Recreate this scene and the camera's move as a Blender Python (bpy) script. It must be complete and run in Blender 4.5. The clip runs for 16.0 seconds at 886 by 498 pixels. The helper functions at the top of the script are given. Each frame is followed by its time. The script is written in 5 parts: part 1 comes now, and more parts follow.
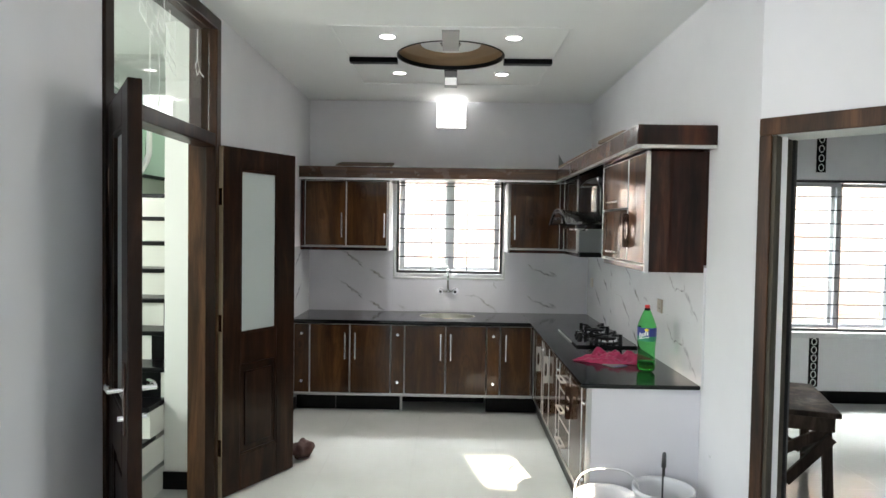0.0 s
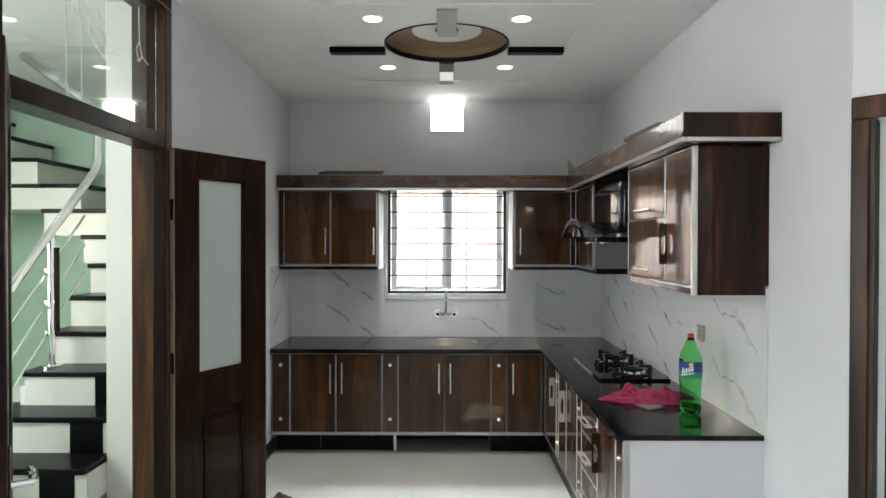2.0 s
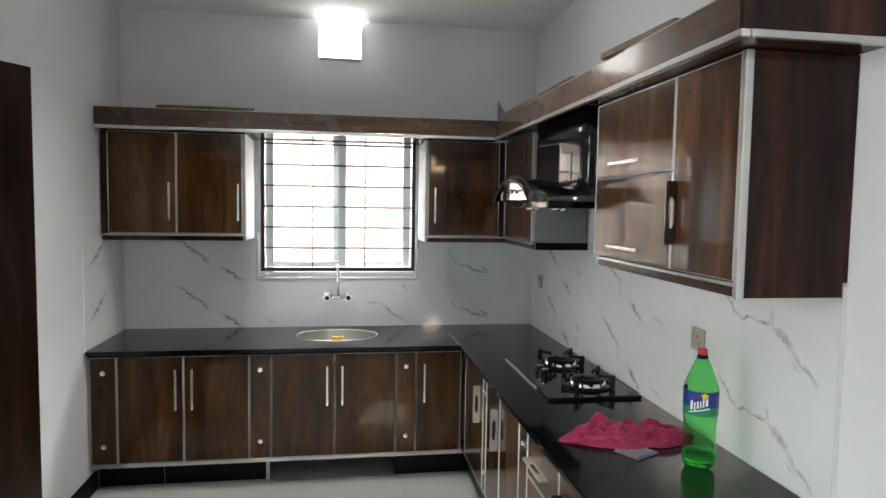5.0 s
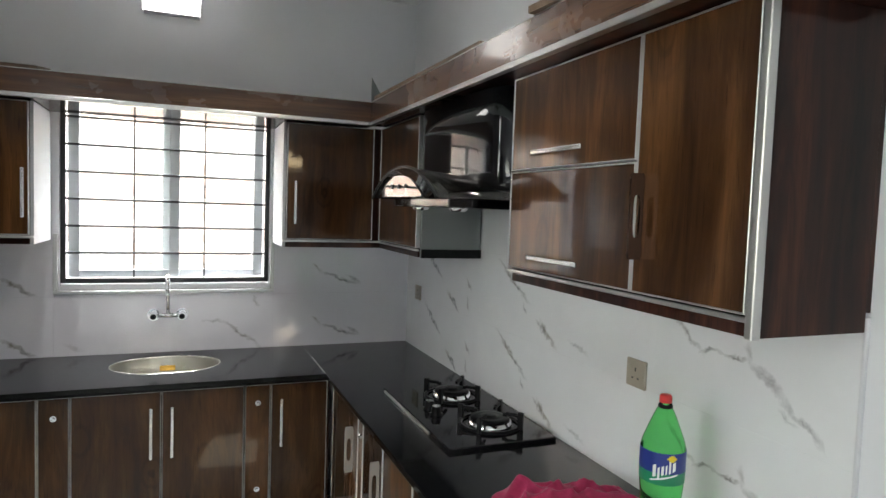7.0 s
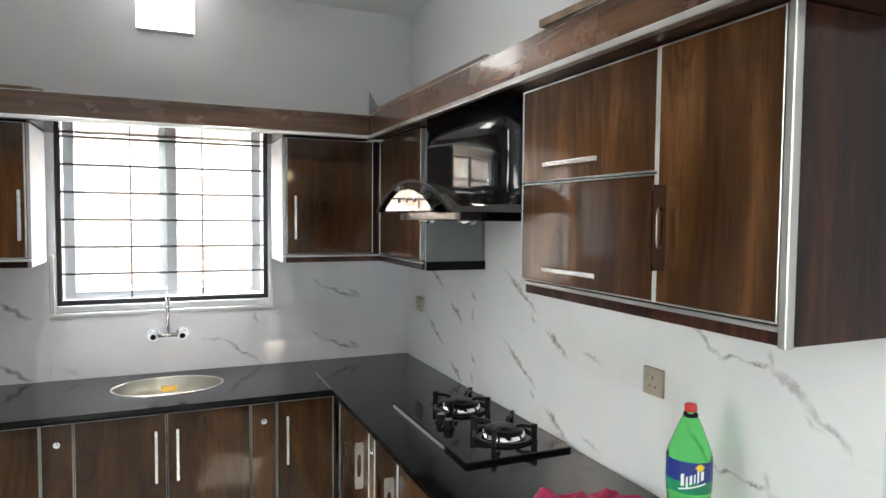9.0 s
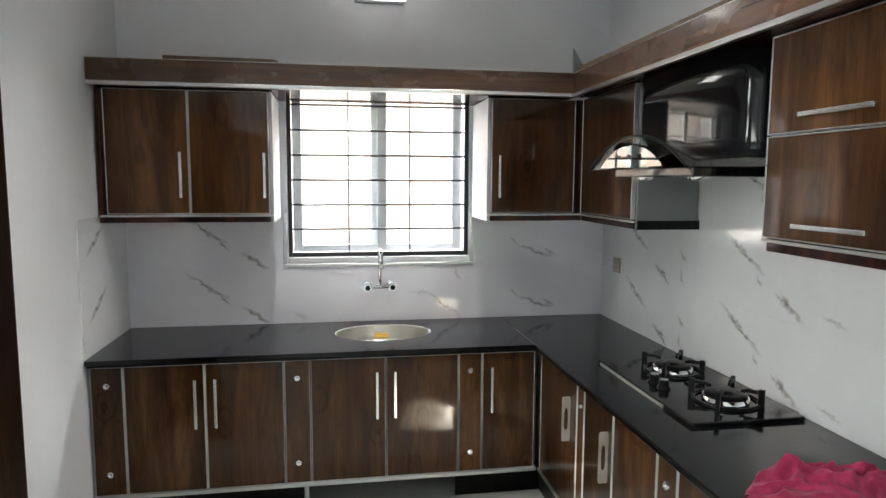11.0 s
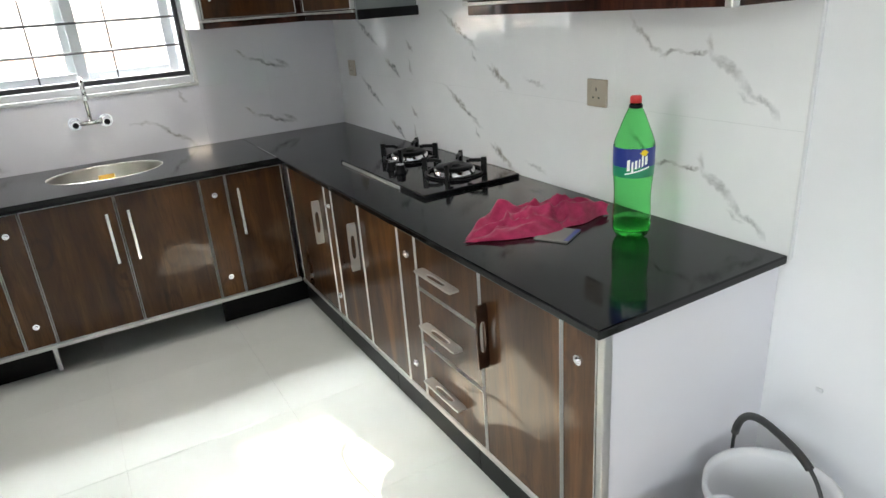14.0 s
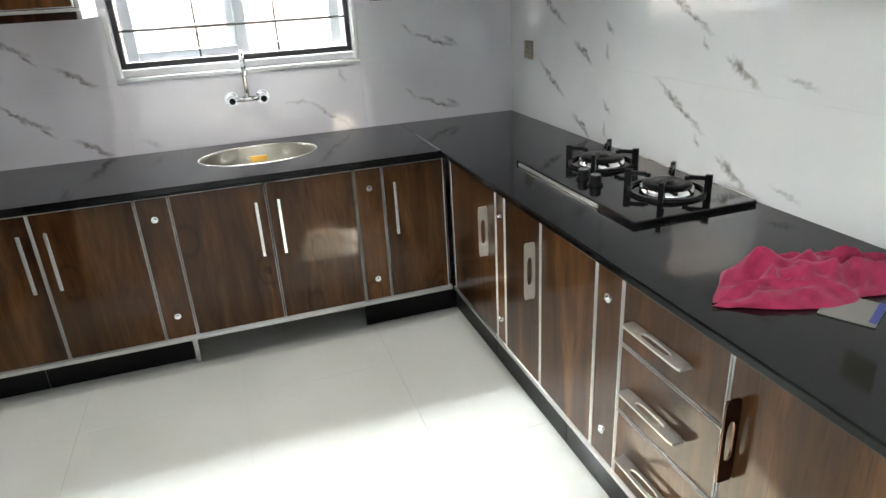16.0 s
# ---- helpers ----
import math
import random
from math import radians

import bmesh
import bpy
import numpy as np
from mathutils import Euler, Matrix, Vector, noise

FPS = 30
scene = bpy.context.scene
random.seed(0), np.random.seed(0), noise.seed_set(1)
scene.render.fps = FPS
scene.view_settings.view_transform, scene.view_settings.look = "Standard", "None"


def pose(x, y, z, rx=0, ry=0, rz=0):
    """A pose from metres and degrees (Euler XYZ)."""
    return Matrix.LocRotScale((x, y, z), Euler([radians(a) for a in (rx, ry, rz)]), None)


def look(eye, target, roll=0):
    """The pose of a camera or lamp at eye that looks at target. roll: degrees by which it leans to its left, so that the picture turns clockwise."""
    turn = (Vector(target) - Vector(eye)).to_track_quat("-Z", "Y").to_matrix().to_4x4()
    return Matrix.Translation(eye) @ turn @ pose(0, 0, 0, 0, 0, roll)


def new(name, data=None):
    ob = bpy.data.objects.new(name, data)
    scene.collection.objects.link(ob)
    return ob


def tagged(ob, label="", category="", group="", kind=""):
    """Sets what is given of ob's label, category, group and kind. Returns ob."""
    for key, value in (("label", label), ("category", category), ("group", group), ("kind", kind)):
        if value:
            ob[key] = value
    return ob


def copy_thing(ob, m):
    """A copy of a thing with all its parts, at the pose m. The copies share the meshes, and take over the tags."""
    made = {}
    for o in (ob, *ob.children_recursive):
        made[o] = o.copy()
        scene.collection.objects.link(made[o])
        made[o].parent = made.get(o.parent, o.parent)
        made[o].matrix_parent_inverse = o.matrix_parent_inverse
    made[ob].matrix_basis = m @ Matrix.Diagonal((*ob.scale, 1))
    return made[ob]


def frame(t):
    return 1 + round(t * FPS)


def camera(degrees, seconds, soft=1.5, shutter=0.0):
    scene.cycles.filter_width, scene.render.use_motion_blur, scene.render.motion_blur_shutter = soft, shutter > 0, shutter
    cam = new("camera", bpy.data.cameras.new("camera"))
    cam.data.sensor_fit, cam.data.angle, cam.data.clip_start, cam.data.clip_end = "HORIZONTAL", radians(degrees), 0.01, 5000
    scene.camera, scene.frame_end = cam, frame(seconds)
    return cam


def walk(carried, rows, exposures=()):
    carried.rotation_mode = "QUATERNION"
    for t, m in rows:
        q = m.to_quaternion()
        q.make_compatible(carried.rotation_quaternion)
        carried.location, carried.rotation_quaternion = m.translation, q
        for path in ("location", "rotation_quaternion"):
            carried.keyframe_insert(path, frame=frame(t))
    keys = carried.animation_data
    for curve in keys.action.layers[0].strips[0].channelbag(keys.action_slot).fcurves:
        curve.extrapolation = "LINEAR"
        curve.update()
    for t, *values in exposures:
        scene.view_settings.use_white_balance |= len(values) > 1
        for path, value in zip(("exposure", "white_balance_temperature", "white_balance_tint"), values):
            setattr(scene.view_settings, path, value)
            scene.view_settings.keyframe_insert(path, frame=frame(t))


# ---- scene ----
cam = camera(69.5, 16.0)
PATH = [
    (0, (0.299, 0.805, 1.642), (0.274, 2.804, 1.578), 0.9),
    (0.5, (0.296, 0.932, 1.635), (0.306, 2.93, 1.544), 0.3),
    (1, (0.265, 1.113, 1.644), (0.34, 3.111, 1.577), 0.0),
    (1.5, (0.242, 1.252, 1.644), (0.328, 3.249, 1.582), -0.4),
    (2, (0.268, 1.456, 1.653), (0.261, 3.456, 1.632), 0.1),
    (2.5, (0.278, 1.618, 1.655), (0.265, 3.618, 1.643), 0.5),
    (3, (0.238, 1.837, 1.64), (0.354, 3.833, 1.567), 1.3),
    (3.2, (0.214, 1.921, 1.647), (0.376, 3.913, 1.588), 1.1),
    (5.3, (0.319, 2.775, 1.657), (0.685, 4.736, 1.52), 1.2),
    (5.5, (0.297, 2.849, 1.654), (0.714, 4.801, 1.526), 1.3),
    (6, (0.312, 3.015, 1.641), (0.808, 4.947, 1.507), 0.7),
    (6.5, (0.333, 3.178, 1.649), (0.933, 5.083, 1.545), 1.9),
    (7, (0.357, 3.305, 1.647), (1.106, 5.156, 1.525), 2.0),
    (7.5, (0.324, 3.328, 1.662), (1.262, 5.091, 1.56), 1.5),
    (8, (0.324, 3.33, 1.664), (1.364, 5.035, 1.561), 1.7),
    (8.5, (0.307, 3.336, 1.669), (1.294, 5.072, 1.572), 1.1),
    (9, (0.273, 3.344, 1.667), (1.068, 5.177, 1.568), 0.5),
    (9.5, (0.26, 3.384, 1.672), (0.87, 5.287, 1.568), -0.2),
    (9.7, (0.243, 3.386, 1.673), (0.775, 5.312, 1.572), -0.4),
    (11.8, (-0.024, 3.344, 1.582), (0.26, 5.28, 1.168), 0.0),
    (12, (-0.021, 3.342, 1.566), (0.268, 5.261, 1.082), -0.8),
    (12.5, (0.016, 3.348, 1.537), (0.358, 5.221, 0.924), -2.4),
    (13, (0.085, 3.35, 1.494), (0.582, 5.165, 0.817), -3.0),
    (13.5, (0.143, 3.337, 1.482), (0.85, 5.07, 0.777), -4.2),
    (14, (0.175, 3.323, 1.481), (1.086, 4.949, 0.756), -4.3),
    (14.5, (0.177, 3.354, 1.471), (1.13, 4.937, 0.706), -4.3),
    (15, (0.191, 3.47, 1.484), (1.067, 5.106, 0.737), -5.9),
    (15.5, (0.23, 3.655, 1.489), (0.974, 5.355, 0.742), -5.0),
    (16, (0.187, 3.833, 1.478), (0.744, 5.595, 0.713), -3.3),
]
EXPOSURES = [(0.0, 3.2), (1.0, 3.0), (1.5, 3.0), (3.0, 3.1), (5.5, 3.15), (6.5, 2.95), (7.5, 3.3), (8.2, 3.7), (9.0, 3.55), (9.5, 3.25), (12.0, 3.25), (12.8, 3.55), (14.5, 3.3), (15.2, 3.4), (16.0, 3.65)]
walk(cam, [(t, look(eye, target, roll)) for t, eye, target, roll in PATH], EXPOSURES)

# ---------------------------------------------------------------- light
SUN_WAY = Vector((-0.22, 1.0, -0.364)).normalized()
world = bpy.data.worlds.new("sky")
scene.world = world
world.use_nodes = True
_n = world.node_tree.nodes
_bg = _n["Background"]
_sky = _n.new("ShaderNodeTexSky")
_sky.sky_type, _sky.sun_disc = "NISHITA", False
_sky.sun_elevation, _sky.sun_rotation = radians(20), radians(167.6)
world.node_tree.links.new(_sky.outputs[0], _bg.inputs[0])
_bg.inputs[1].default_value = 0.075
sun = new("sun", bpy.data.lights.new("sun", "SUN"))
sun.data.energy, sun.data.angle, sun.data.color = 5.0, radians(0.4), (1, 0.86, 0.68)
sun.matrix_world = look((0, 0, 6), Vector((0, 0, 6)) + SUN_WAY)


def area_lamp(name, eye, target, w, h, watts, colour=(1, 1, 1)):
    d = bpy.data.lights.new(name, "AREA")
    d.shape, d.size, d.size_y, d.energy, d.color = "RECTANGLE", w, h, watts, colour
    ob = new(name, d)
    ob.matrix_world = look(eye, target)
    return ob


# added area lamps outside the windows, standing in for sky light above the alley
area_lamp("sky_fill_over_alley", (0.3, 7.95, 3.9), (0.3, 7.2, 0), 4.0, 1.2, 48, (0.93, 0.98, 1))
area_lamp("sky_fill_above_wall", (0.3, 8.7, 4.2), (0.3, 6.0, 0.5), 4.0, 1.6, 290, (0.94, 0.985, 1))
area_lamp("sky_fill_over_side_alley", (4.6, 7.95, 3.9), (4.6, 7.2, 0), 3.6, 1.2, 20, (0.93, 0.98, 1))
area_lamp("sky_fill_above_side_wall", (4.6, 8.7, 4.2), (4.1, 6.0, 0.5), 3.6, 1.6, 210, (0.94, 0.985, 1))
# unseen lounge openings: fill lamps added to brighten the rooms from behind
area_lamp("fill_lounge_left", (-2.28, 0.2, 1.5), (6, 0.2, 1.5), 2.2, 1.5, 9.5, (0.92, 0.965, 1))
area_lamp("fill_lounge_right", (6.28, 0.6, 1.5), (-2, 0.6, 1.5), 1.7, 1.5, 6, (0.93, 0.955, 1))
# fill lamp added inside the stair hall to lift it; no window stands there
area_lamp("fill_stair_hall", (-3.35, 3.2, 2.6), (-1.6, 5.4, 1.0), 1.0, 1.2, 9, (0.96, 1, 0.97))
# lamp in an unseen hall opening, added to brighten the side cabinet fronts
area_lamp("fill_hall_opening", (-3.68, 3.75, 1.55), (1.04, 4.5, 0.5), 1.1, 1.2, 3.2, (1, 0.95, 0.88))


# ---------------------------------------------------------------- materials
def mat(name, colour, rough=0.5, metal=0.0, **more):
    m = bpy.data.materials.new(name)
    m.use_nodes = True
    b = m.node_tree.nodes["Principled BSDF"]
    b.inputs["Base Color"].default_value = (*colour, 1)
    b.inputs["Roughness"].default_value = rough
    b.inputs["Metallic"].default_value = metal
    for k, v in more.items():
        b.inputs[k.replace("_", " ")].default_value = v
    return m


def nodes_of(m):
    nt = m.node_tree
    return nt, nt.nodes, nt.links, nt.nodes["Principled BSDF"]


def coords(nt, scale=(1, 1, 1), kind="Object", rot=(0, 0, 0)):
    tc = nt.nodes.new("ShaderNodeTexCoord")
    mp = nt.nodes.new("ShaderNodeMapping")
    mp.inputs["Scale"].default_value = scale
    mp.inputs["Rotation"].default_value = rot
    nt.links.new(tc.outputs[kind], mp.inputs[0])
    return mp.outputs[0]


def noise_tex(nt, vec, scale, detail=4, rough=0.55, distort=0.0):
    n = nt.nodes.new("ShaderNodeTexNoise")
    n.inputs["Scale"].default_value, n.inputs["Detail"].default_value = scale, detail
    n.inputs["Roughness"].default_value, n.inputs["Distortion"].default_value = rough, distort
    nt.links.new(vec, n.inputs["Vector"])
    return n.outputs["Fac"]


def ramp(nt, fac, stops):
    r = nt.nodes.new("ShaderNodeValToRGB")
    e = r.color_ramp.elements
    while len(e) < len(stops):
        e.new(0.5)
    for el, (p, c) in zip(e, stops):
        el.position, el.color = p, (*c, 1)
    nt.links.new(fac, r.inputs[0])
    return r.outputs[0]


def mix(nt, fac, a, b, mode="MIX"):
    m = nt.nodes.new("ShaderNodeMix")
    m.data_type, m.blend_type = "RGBA", mode
    for sock, v in ((m.inputs[0], fac), (m.inputs[6], a), (m.inputs[7], b)):
        if isinstance(v, (int, float)):
            sock.default_value = v
        elif isinstance(v, tuple):
            sock.default_value = (*v, 1)
        else:
            nt.links.new(v, sock)
    return m.outputs[2]


def maths(nt, op, a, b=0.0):
    m = nt.nodes.new("ShaderNodeMath")
    m.operation = op
    for sock, v in ((m.inputs[0], a), (m.inputs[1], b)):
        if isinstance(v, (int, float)):
            sock.default_value = v
        else:
            nt.links.new(v, sock)
    return m.outputs[0]


def bump(nt, b, height, strength, dist=0.002):
    bp = nt.nodes.new("ShaderNodeBump")
    bp.inputs["Strength"].default_value, bp.inputs["Distance"].default_value = strength, dist
    nt.links.new(height, bp.inputs["Height"])
    nt.links.new(bp.outputs[0], b.inputs["Normal"])


def paint(name, colour, rough=0.75, dirt=0.05):
    m = mat(name, colour, rough)
    nt, n, l, b = nodes_of(m)
    v = coords(nt)
    big = noise_tex(nt, v, 0.9, 5)
    fine = noise_tex(nt, v, 160, 3)
    dark = tuple(c * (1 - 2.2 * dirt) for c in colour)
    l.new(ramp(nt, big, [(0.3, dark), (0.65, colour)]), b.inputs["Base Color"])
    bump(nt, b, fine, 0.12, 0.001)
    return m


def wood(name, dark, mid, light, rough=0.18, coat=0.6, stretch=9.0, seed=0.0, bow=0.0, flat=False, spec=0.35, knots=0.0, coat_rough=0.035):
    """Long-grain timber or laminate: broad bands, fine pores and, where asked, rows of knots with bowed rings."""
    m = mat(name, mid, rough, Coat_Weight=coat, Coat_Roughness=coat_rough, Coat_IOR=1.33, Specular_IOR_Level=spec)
    nt, n, l, b = nodes_of(m)
    info = n.new("ShaderNodeObjectInfo")
    tc = n.new("ShaderNodeTexCoord")
    add = n.new("ShaderNodeVectorMath")
    add.operation = "ADD"
    comb = n.new("ShaderNodeCombineXYZ")
    for i in range(3):
        l.new(maths(nt, "MULTIPLY", info.outputs["Random"], 7.3 + 3 * i), comb.inputs[i])
    l.new(tc.outputs["Object"], add.inputs[0])
    l.new(comb.outputs[0], add.inputs[1])

    def stretched(across, along, at=0.0):
        mp = n.new("ShaderNodeMapping")
        mp.inputs["Scale"].default_value = (along, along, across) if flat else (across, across, along)
        mp.inputs["Location"].default_value = (at, at, at)
        l.new(add.outputs[0], mp.inputs[0])
        return mp.outputs[0]

    wide = stretch * 2 if flat else stretch
    streak = noise_tex(nt, stretched(wide, 0.9, seed), 1.6, 7, 0.62, 0.25 if flat else 0.9 + bow)
    broad = noise_tex(nt, stretched(wide * 0.55, 0.35, seed + 3), 1.3, 3, 0.5, 0.3)
    fine = noise_tex(nt, stretched(stretch * 14, 3.5), 1.0, 3, 0.6)
    pores = noise_tex(nt, stretched(stretch * 30, 9.0, 5.0), 1.0, 2, 0.5)
    both = maths(nt, "ADD", maths(nt, "MULTIPLY", streak, 0.55), maths(nt, "MULTIPLY", broad, 0.45))
    c = ramp(nt, both, [(0.36, dark), (0.5, mid), (0.62, light)])
    c = mix(nt, 0.34, c, ramp(nt, fine, [(0.3, (0.42, 0.38, 0.35)), (0.62, (1, 1, 1))]), "MULTIPLY")
    c = mix(nt, 0.55, c, ramp(nt, pores, [(0.30, (0.35, 0.3, 0.28)), (0.40, (1, 1, 1))]), "MULTIPLY")
    if knots:
        vor = n.new("ShaderNodeTexVoronoi")
        vor.inputs["Scale"].default_value = 1.0
        l.new(stretched(stretch * 0.75, 2.6, 1.7), vor.inputs["Vector"])
        rings = maths(nt, "SINE", maths(nt, "MULTIPLY", maths(nt, "ADD", vor.outputs["Distance"], maths(nt, "MULTIPLY", streak, 0.25)), 46.0))
        near = ramp(nt, vor.outputs["Distance"], [(0.05, (1, 1, 1)), (0.34, (0, 0, 0))])
        dark_ring = ramp(nt, rings, [(0.1, (1, 1, 1)), (0.9, (0.42, 0.36, 0.33))])
        c = mix(nt, maths(nt, "MULTIPLY", near, knots), c, mix(nt, 1.0, c, dark_ring, "MULTIPLY"))
    l.new(c, b.inputs["Base Color"])
    smudge = noise_tex(nt, tc.outputs["Object"], 5, 4)
    l.new(maths(nt, "MULTIPLY_ADD", smudge, 0.16), b.inputs["Roughness"])
    b.inputs["Roughness"].links[0].from_node.inputs[2].default_value = rough - 0.06
    bump(nt, b, fine, 0.05, 0.0005)
    return m


TILE_Z, TILE_H = 0.83, 0.308
# printed veins of one course of tiles: along the wall and up from the course's foot at both ends, half width, strength
VEINS_BACK = (
    (-0.775, 0.283, -0.560, 0.147, 0.011, 0.75), (-0.651, 0.214, -0.580, 0.151, 0.008, 0.7), (-0.612, 0.168, -0.560, 0.108, 0.009, 0.8),
    (-0.490, 0.094, -0.345, 0.006, 0.013, 1.0), (-0.380, 0.018, -0.315, -0.110, 0.010, 0.25), (-0.215, 0.070, -0.115, 0.018, 0.009, 0.3),
    (0.453, 0.161, 0.560, 0.165, 0.009, 0.45), (0.545, 0.167, 0.765, 0.003, 0.011, 0.6), (0.721, 0.298, 0.746, 0.240, 0.009, 0.5),
    (1.040, 0.170, 1.110, 0.130, 0.008, 0.5), (1.100, 0.125, 1.320, 0.048, 0.012, 0.8), (1.250, 0.110, 1.330, 0.050, 0.008, 0.5),
)
VEINS_SIDE = (
    (6.700, 0.290, 6.430, 0.140, 0.013, 0.7), (6.365, 0.091, 6.212, 0.010, 0.014, 1.0), (6.130, 0.180, 6.065, 0.125, 0.009, 0.5),
    (6.124, 0.090, 6.090, 0.024, 0.008, 0.5), (5.784, 0.295, 5.530, 0.155, 0.011, 0.8), (5.570, 0.150, 5.530, 0.098, 0.009, 0.6),
    (5.446, 0.096, 5.306, 0.010, 0.014, 1.0), (5.220, 0.066, 5.110, 0.034, 0.008, 0.5), (4.720, 0.262, 4.595, 0.140, 0.010, 0.5),
    (4.615, 0.142, 4.530, 0.172, 0.007, 0.65), (4.540, 0.168, 4.440, 0.174, 0.007, 0.6), (4.462, 0.216, 4.425, 0.150, 0.012, 0.4),
    (4.450, 0.178, 4.335, 0.092, 0.014, 0.48), (4.350, 0.102, 4.232, 0.016, 0.010, 0.45), (4.350, 0.080, 4.305, 0.042, 0.006, 0.25),
)


def marble(name, axis, veins, low=(0.72, 0.72, 0.74), high=(0.84, 0.84, 0.85)):
    """White glazed tile with printed diagonal grey veins, the same print in each course."""
    m = mat(name, (0.8, 0.8, 0.82), 0.06, Coat_Weight=0.85, Coat_Roughness=0.02, Coat_IOR=1.55)
    nt, n, l, b = nodes_of(m)
    tc = n.new("ShaderNodeTexCoord")
    v = tc.outputs["Object"]
    sep = n.new("ShaderNodeSeparateXYZ")
    l.new(v, sep.inputs[0])
    up = maths(nt, "FLOORED_MODULO", maths(nt, "SUBTRACT", sep.outputs[2], TILE_Z), TILE_H)
    flat = n.new("ShaderNodeCombineXYZ")
    l.new(sep.outputs[axis], flat.inputs[0])
    l.new(up, flat.inputs[1])
    warp = n.new("ShaderNodeTexNoise")
    warp.inputs["Scale"].default_value, warp.inputs["Detail"].default_value, warp.inputs["Roughness"].default_value = 16, 5, 0.62
    l.new(flat.outputs[0], warp.inputs["Vector"])
    off = n.new("ShaderNodeVectorMath")
    off.operation = "SUBTRACT"
    l.new(warp.outputs["Color"], off.inputs[0])
    off.inputs[1].default_value = (0.5, 0.5, 0.5)
    wv = n.new("ShaderNodeVectorMath")
    wv.operation = "MULTIPLY_ADD"
    l.new(off.outputs[0], wv.inputs[0])
    wv.inputs[1].default_value = (0.075, 0.075, 0.0)
    l.new(flat.outputs[0], wv.inputs[2])
    total = None
    for u0, z0, u1, z1, half, strength in veins:
        mp = n.new("ShaderNodeMapping")
        mp.vector_type = "TEXTURE"
        mp.inputs["Location"].default_value = ((u0 + u1) / 2, (z0 + z1) / 2, 0)
        mp.inputs["Rotation"].default_value = (0, 0, math.atan2(z1 - z0, u1 - u0))
        mp.inputs["Scale"].default_value = (math.hypot(u1 - u0, z1 - z0) / 2 * 1.2, half * 1.25, 1)
        l.new(wv.outputs[0], mp.inputs[0])
        g = n.new("ShaderNodeTexGradient")
        g.gradient_type = "SPHERICAL"
        l.new(mp.outputs[0], g.inputs[0])
        one = maths(nt, "MULTIPLY", g.outputs["Fac"], strength)
        total = one if total is None else maths(nt, "MAXIMUM", total, one)
    broken = ramp(nt, noise_tex(nt, flat.outputs[0], 38, 4), [(0.32, (0.35, 0.35, 0.35)), (0.6, (1, 1, 1))])
    veins_fac = mix(nt, 1.0, ramp(nt, total, [(0.0, (0, 0, 0)), (0.2, (0.3, 0.3, 0.3)), (0.6, (0.95, 0.95, 0.95))]), broken, "MULTIPLY")
    cloud = ramp(nt, noise_tex(nt, v, 1.4, 5), [(0.3, low), (0.7, high)])
    tint = ramp(nt, noise_tex(nt, flat.outputs[0], 5, 2), [(0.45, (0.16, 0.16, 0.18)), (0.72, (0.33, 0.29, 0.24))])
    l.new(mix(nt, veins_fac, cloud, tint), b.inputs["Base Color"])
    return m


M = {}
M["wall"] = paint("lilac_white_paint", (0.75, 0.748, 0.772))
M["ceiling"] = paint("ceiling_white", (0.82, 0.83, 0.82), 0.8, 0.02)
M["green"] = paint("pale_green_paint", (0.50, 0.68, 0.53), 0.7, 0.04)
M["cream"] = paint("cream_paint", (0.78, 0.79, 0.74), 0.7, 0.03)
M["panel_white"] = paint("white_side_panel", (0.7, 0.69, 0.73), 0.55, 0.04)
M["wood"] = wood("walnut_laminate", (0.018, 0.0074, 0.0030), (0.052, 0.0212, 0.0073), (0.112, 0.049, 0.0165), 0.35, 1.0, 6, spec=0.05, knots=0.85, coat_rough=0.055)
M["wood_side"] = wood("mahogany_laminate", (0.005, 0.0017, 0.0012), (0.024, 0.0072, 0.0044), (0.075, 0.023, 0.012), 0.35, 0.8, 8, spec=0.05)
M["wood_flat"] = wood("walnut_fascia", (0.022, 0.009, 0.004), (0.056, 0.024, 0.011), (0.115, 0.052, 0.024), 0.25, 0.7, flat=True, coat_rough=0.09)
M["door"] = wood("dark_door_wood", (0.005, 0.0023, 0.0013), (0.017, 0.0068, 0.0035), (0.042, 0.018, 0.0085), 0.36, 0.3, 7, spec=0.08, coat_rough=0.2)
# lighter door wood; light on the far jamb face is put into the colour
M["jamb"] = wood("lighter_door_wood", (0.010, 0.0045, 0.002), (0.045, 0.0190, 0.0075), (0.11, 0.050, 0.020), 0.38, 0.15, 9, spec=0.25, coat_rough=0.2)
M["bench"] = wood("old_bench_wood", (0.03, 0.02, 0.015), (0.075, 0.05, 0.038), (0.15, 0.11, 0.085), 0.7, 0.0, 6)
M["board"] = wood("raw_board", (0.06, 0.038, 0.024), (0.11, 0.073, 0.046), (0.17, 0.12, 0.08), 0.6, 0.0, 8)
M["alu"] = mat("satin_aluminium", (0.55, 0.55, 0.54), 0.32, 1.0)
M["bronze_mid"] = mat("brown_chrome", (0.34, 0.25, 0.18), 0.15, 1.0)
# chrome darkened to brown: dark reflections are put into the blade colour
M["brown_chrome"] = mat("dark_reflection_chrome", (0.10, 0.06, 0.042), 0.2, 1.0)
M["chrome"] = mat("chrome", (0.85, 0.85, 0.86), 0.08, 1.0)
M["sink_steel"] = mat("sink_steel", (0.40, 0.385, 0.34), 0.3, 1.0)
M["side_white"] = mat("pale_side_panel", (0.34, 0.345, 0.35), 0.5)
M["handle_steel"] = mat("satin_handle_steel", (0.50, 0.48, 0.45), 0.32, 0.7)
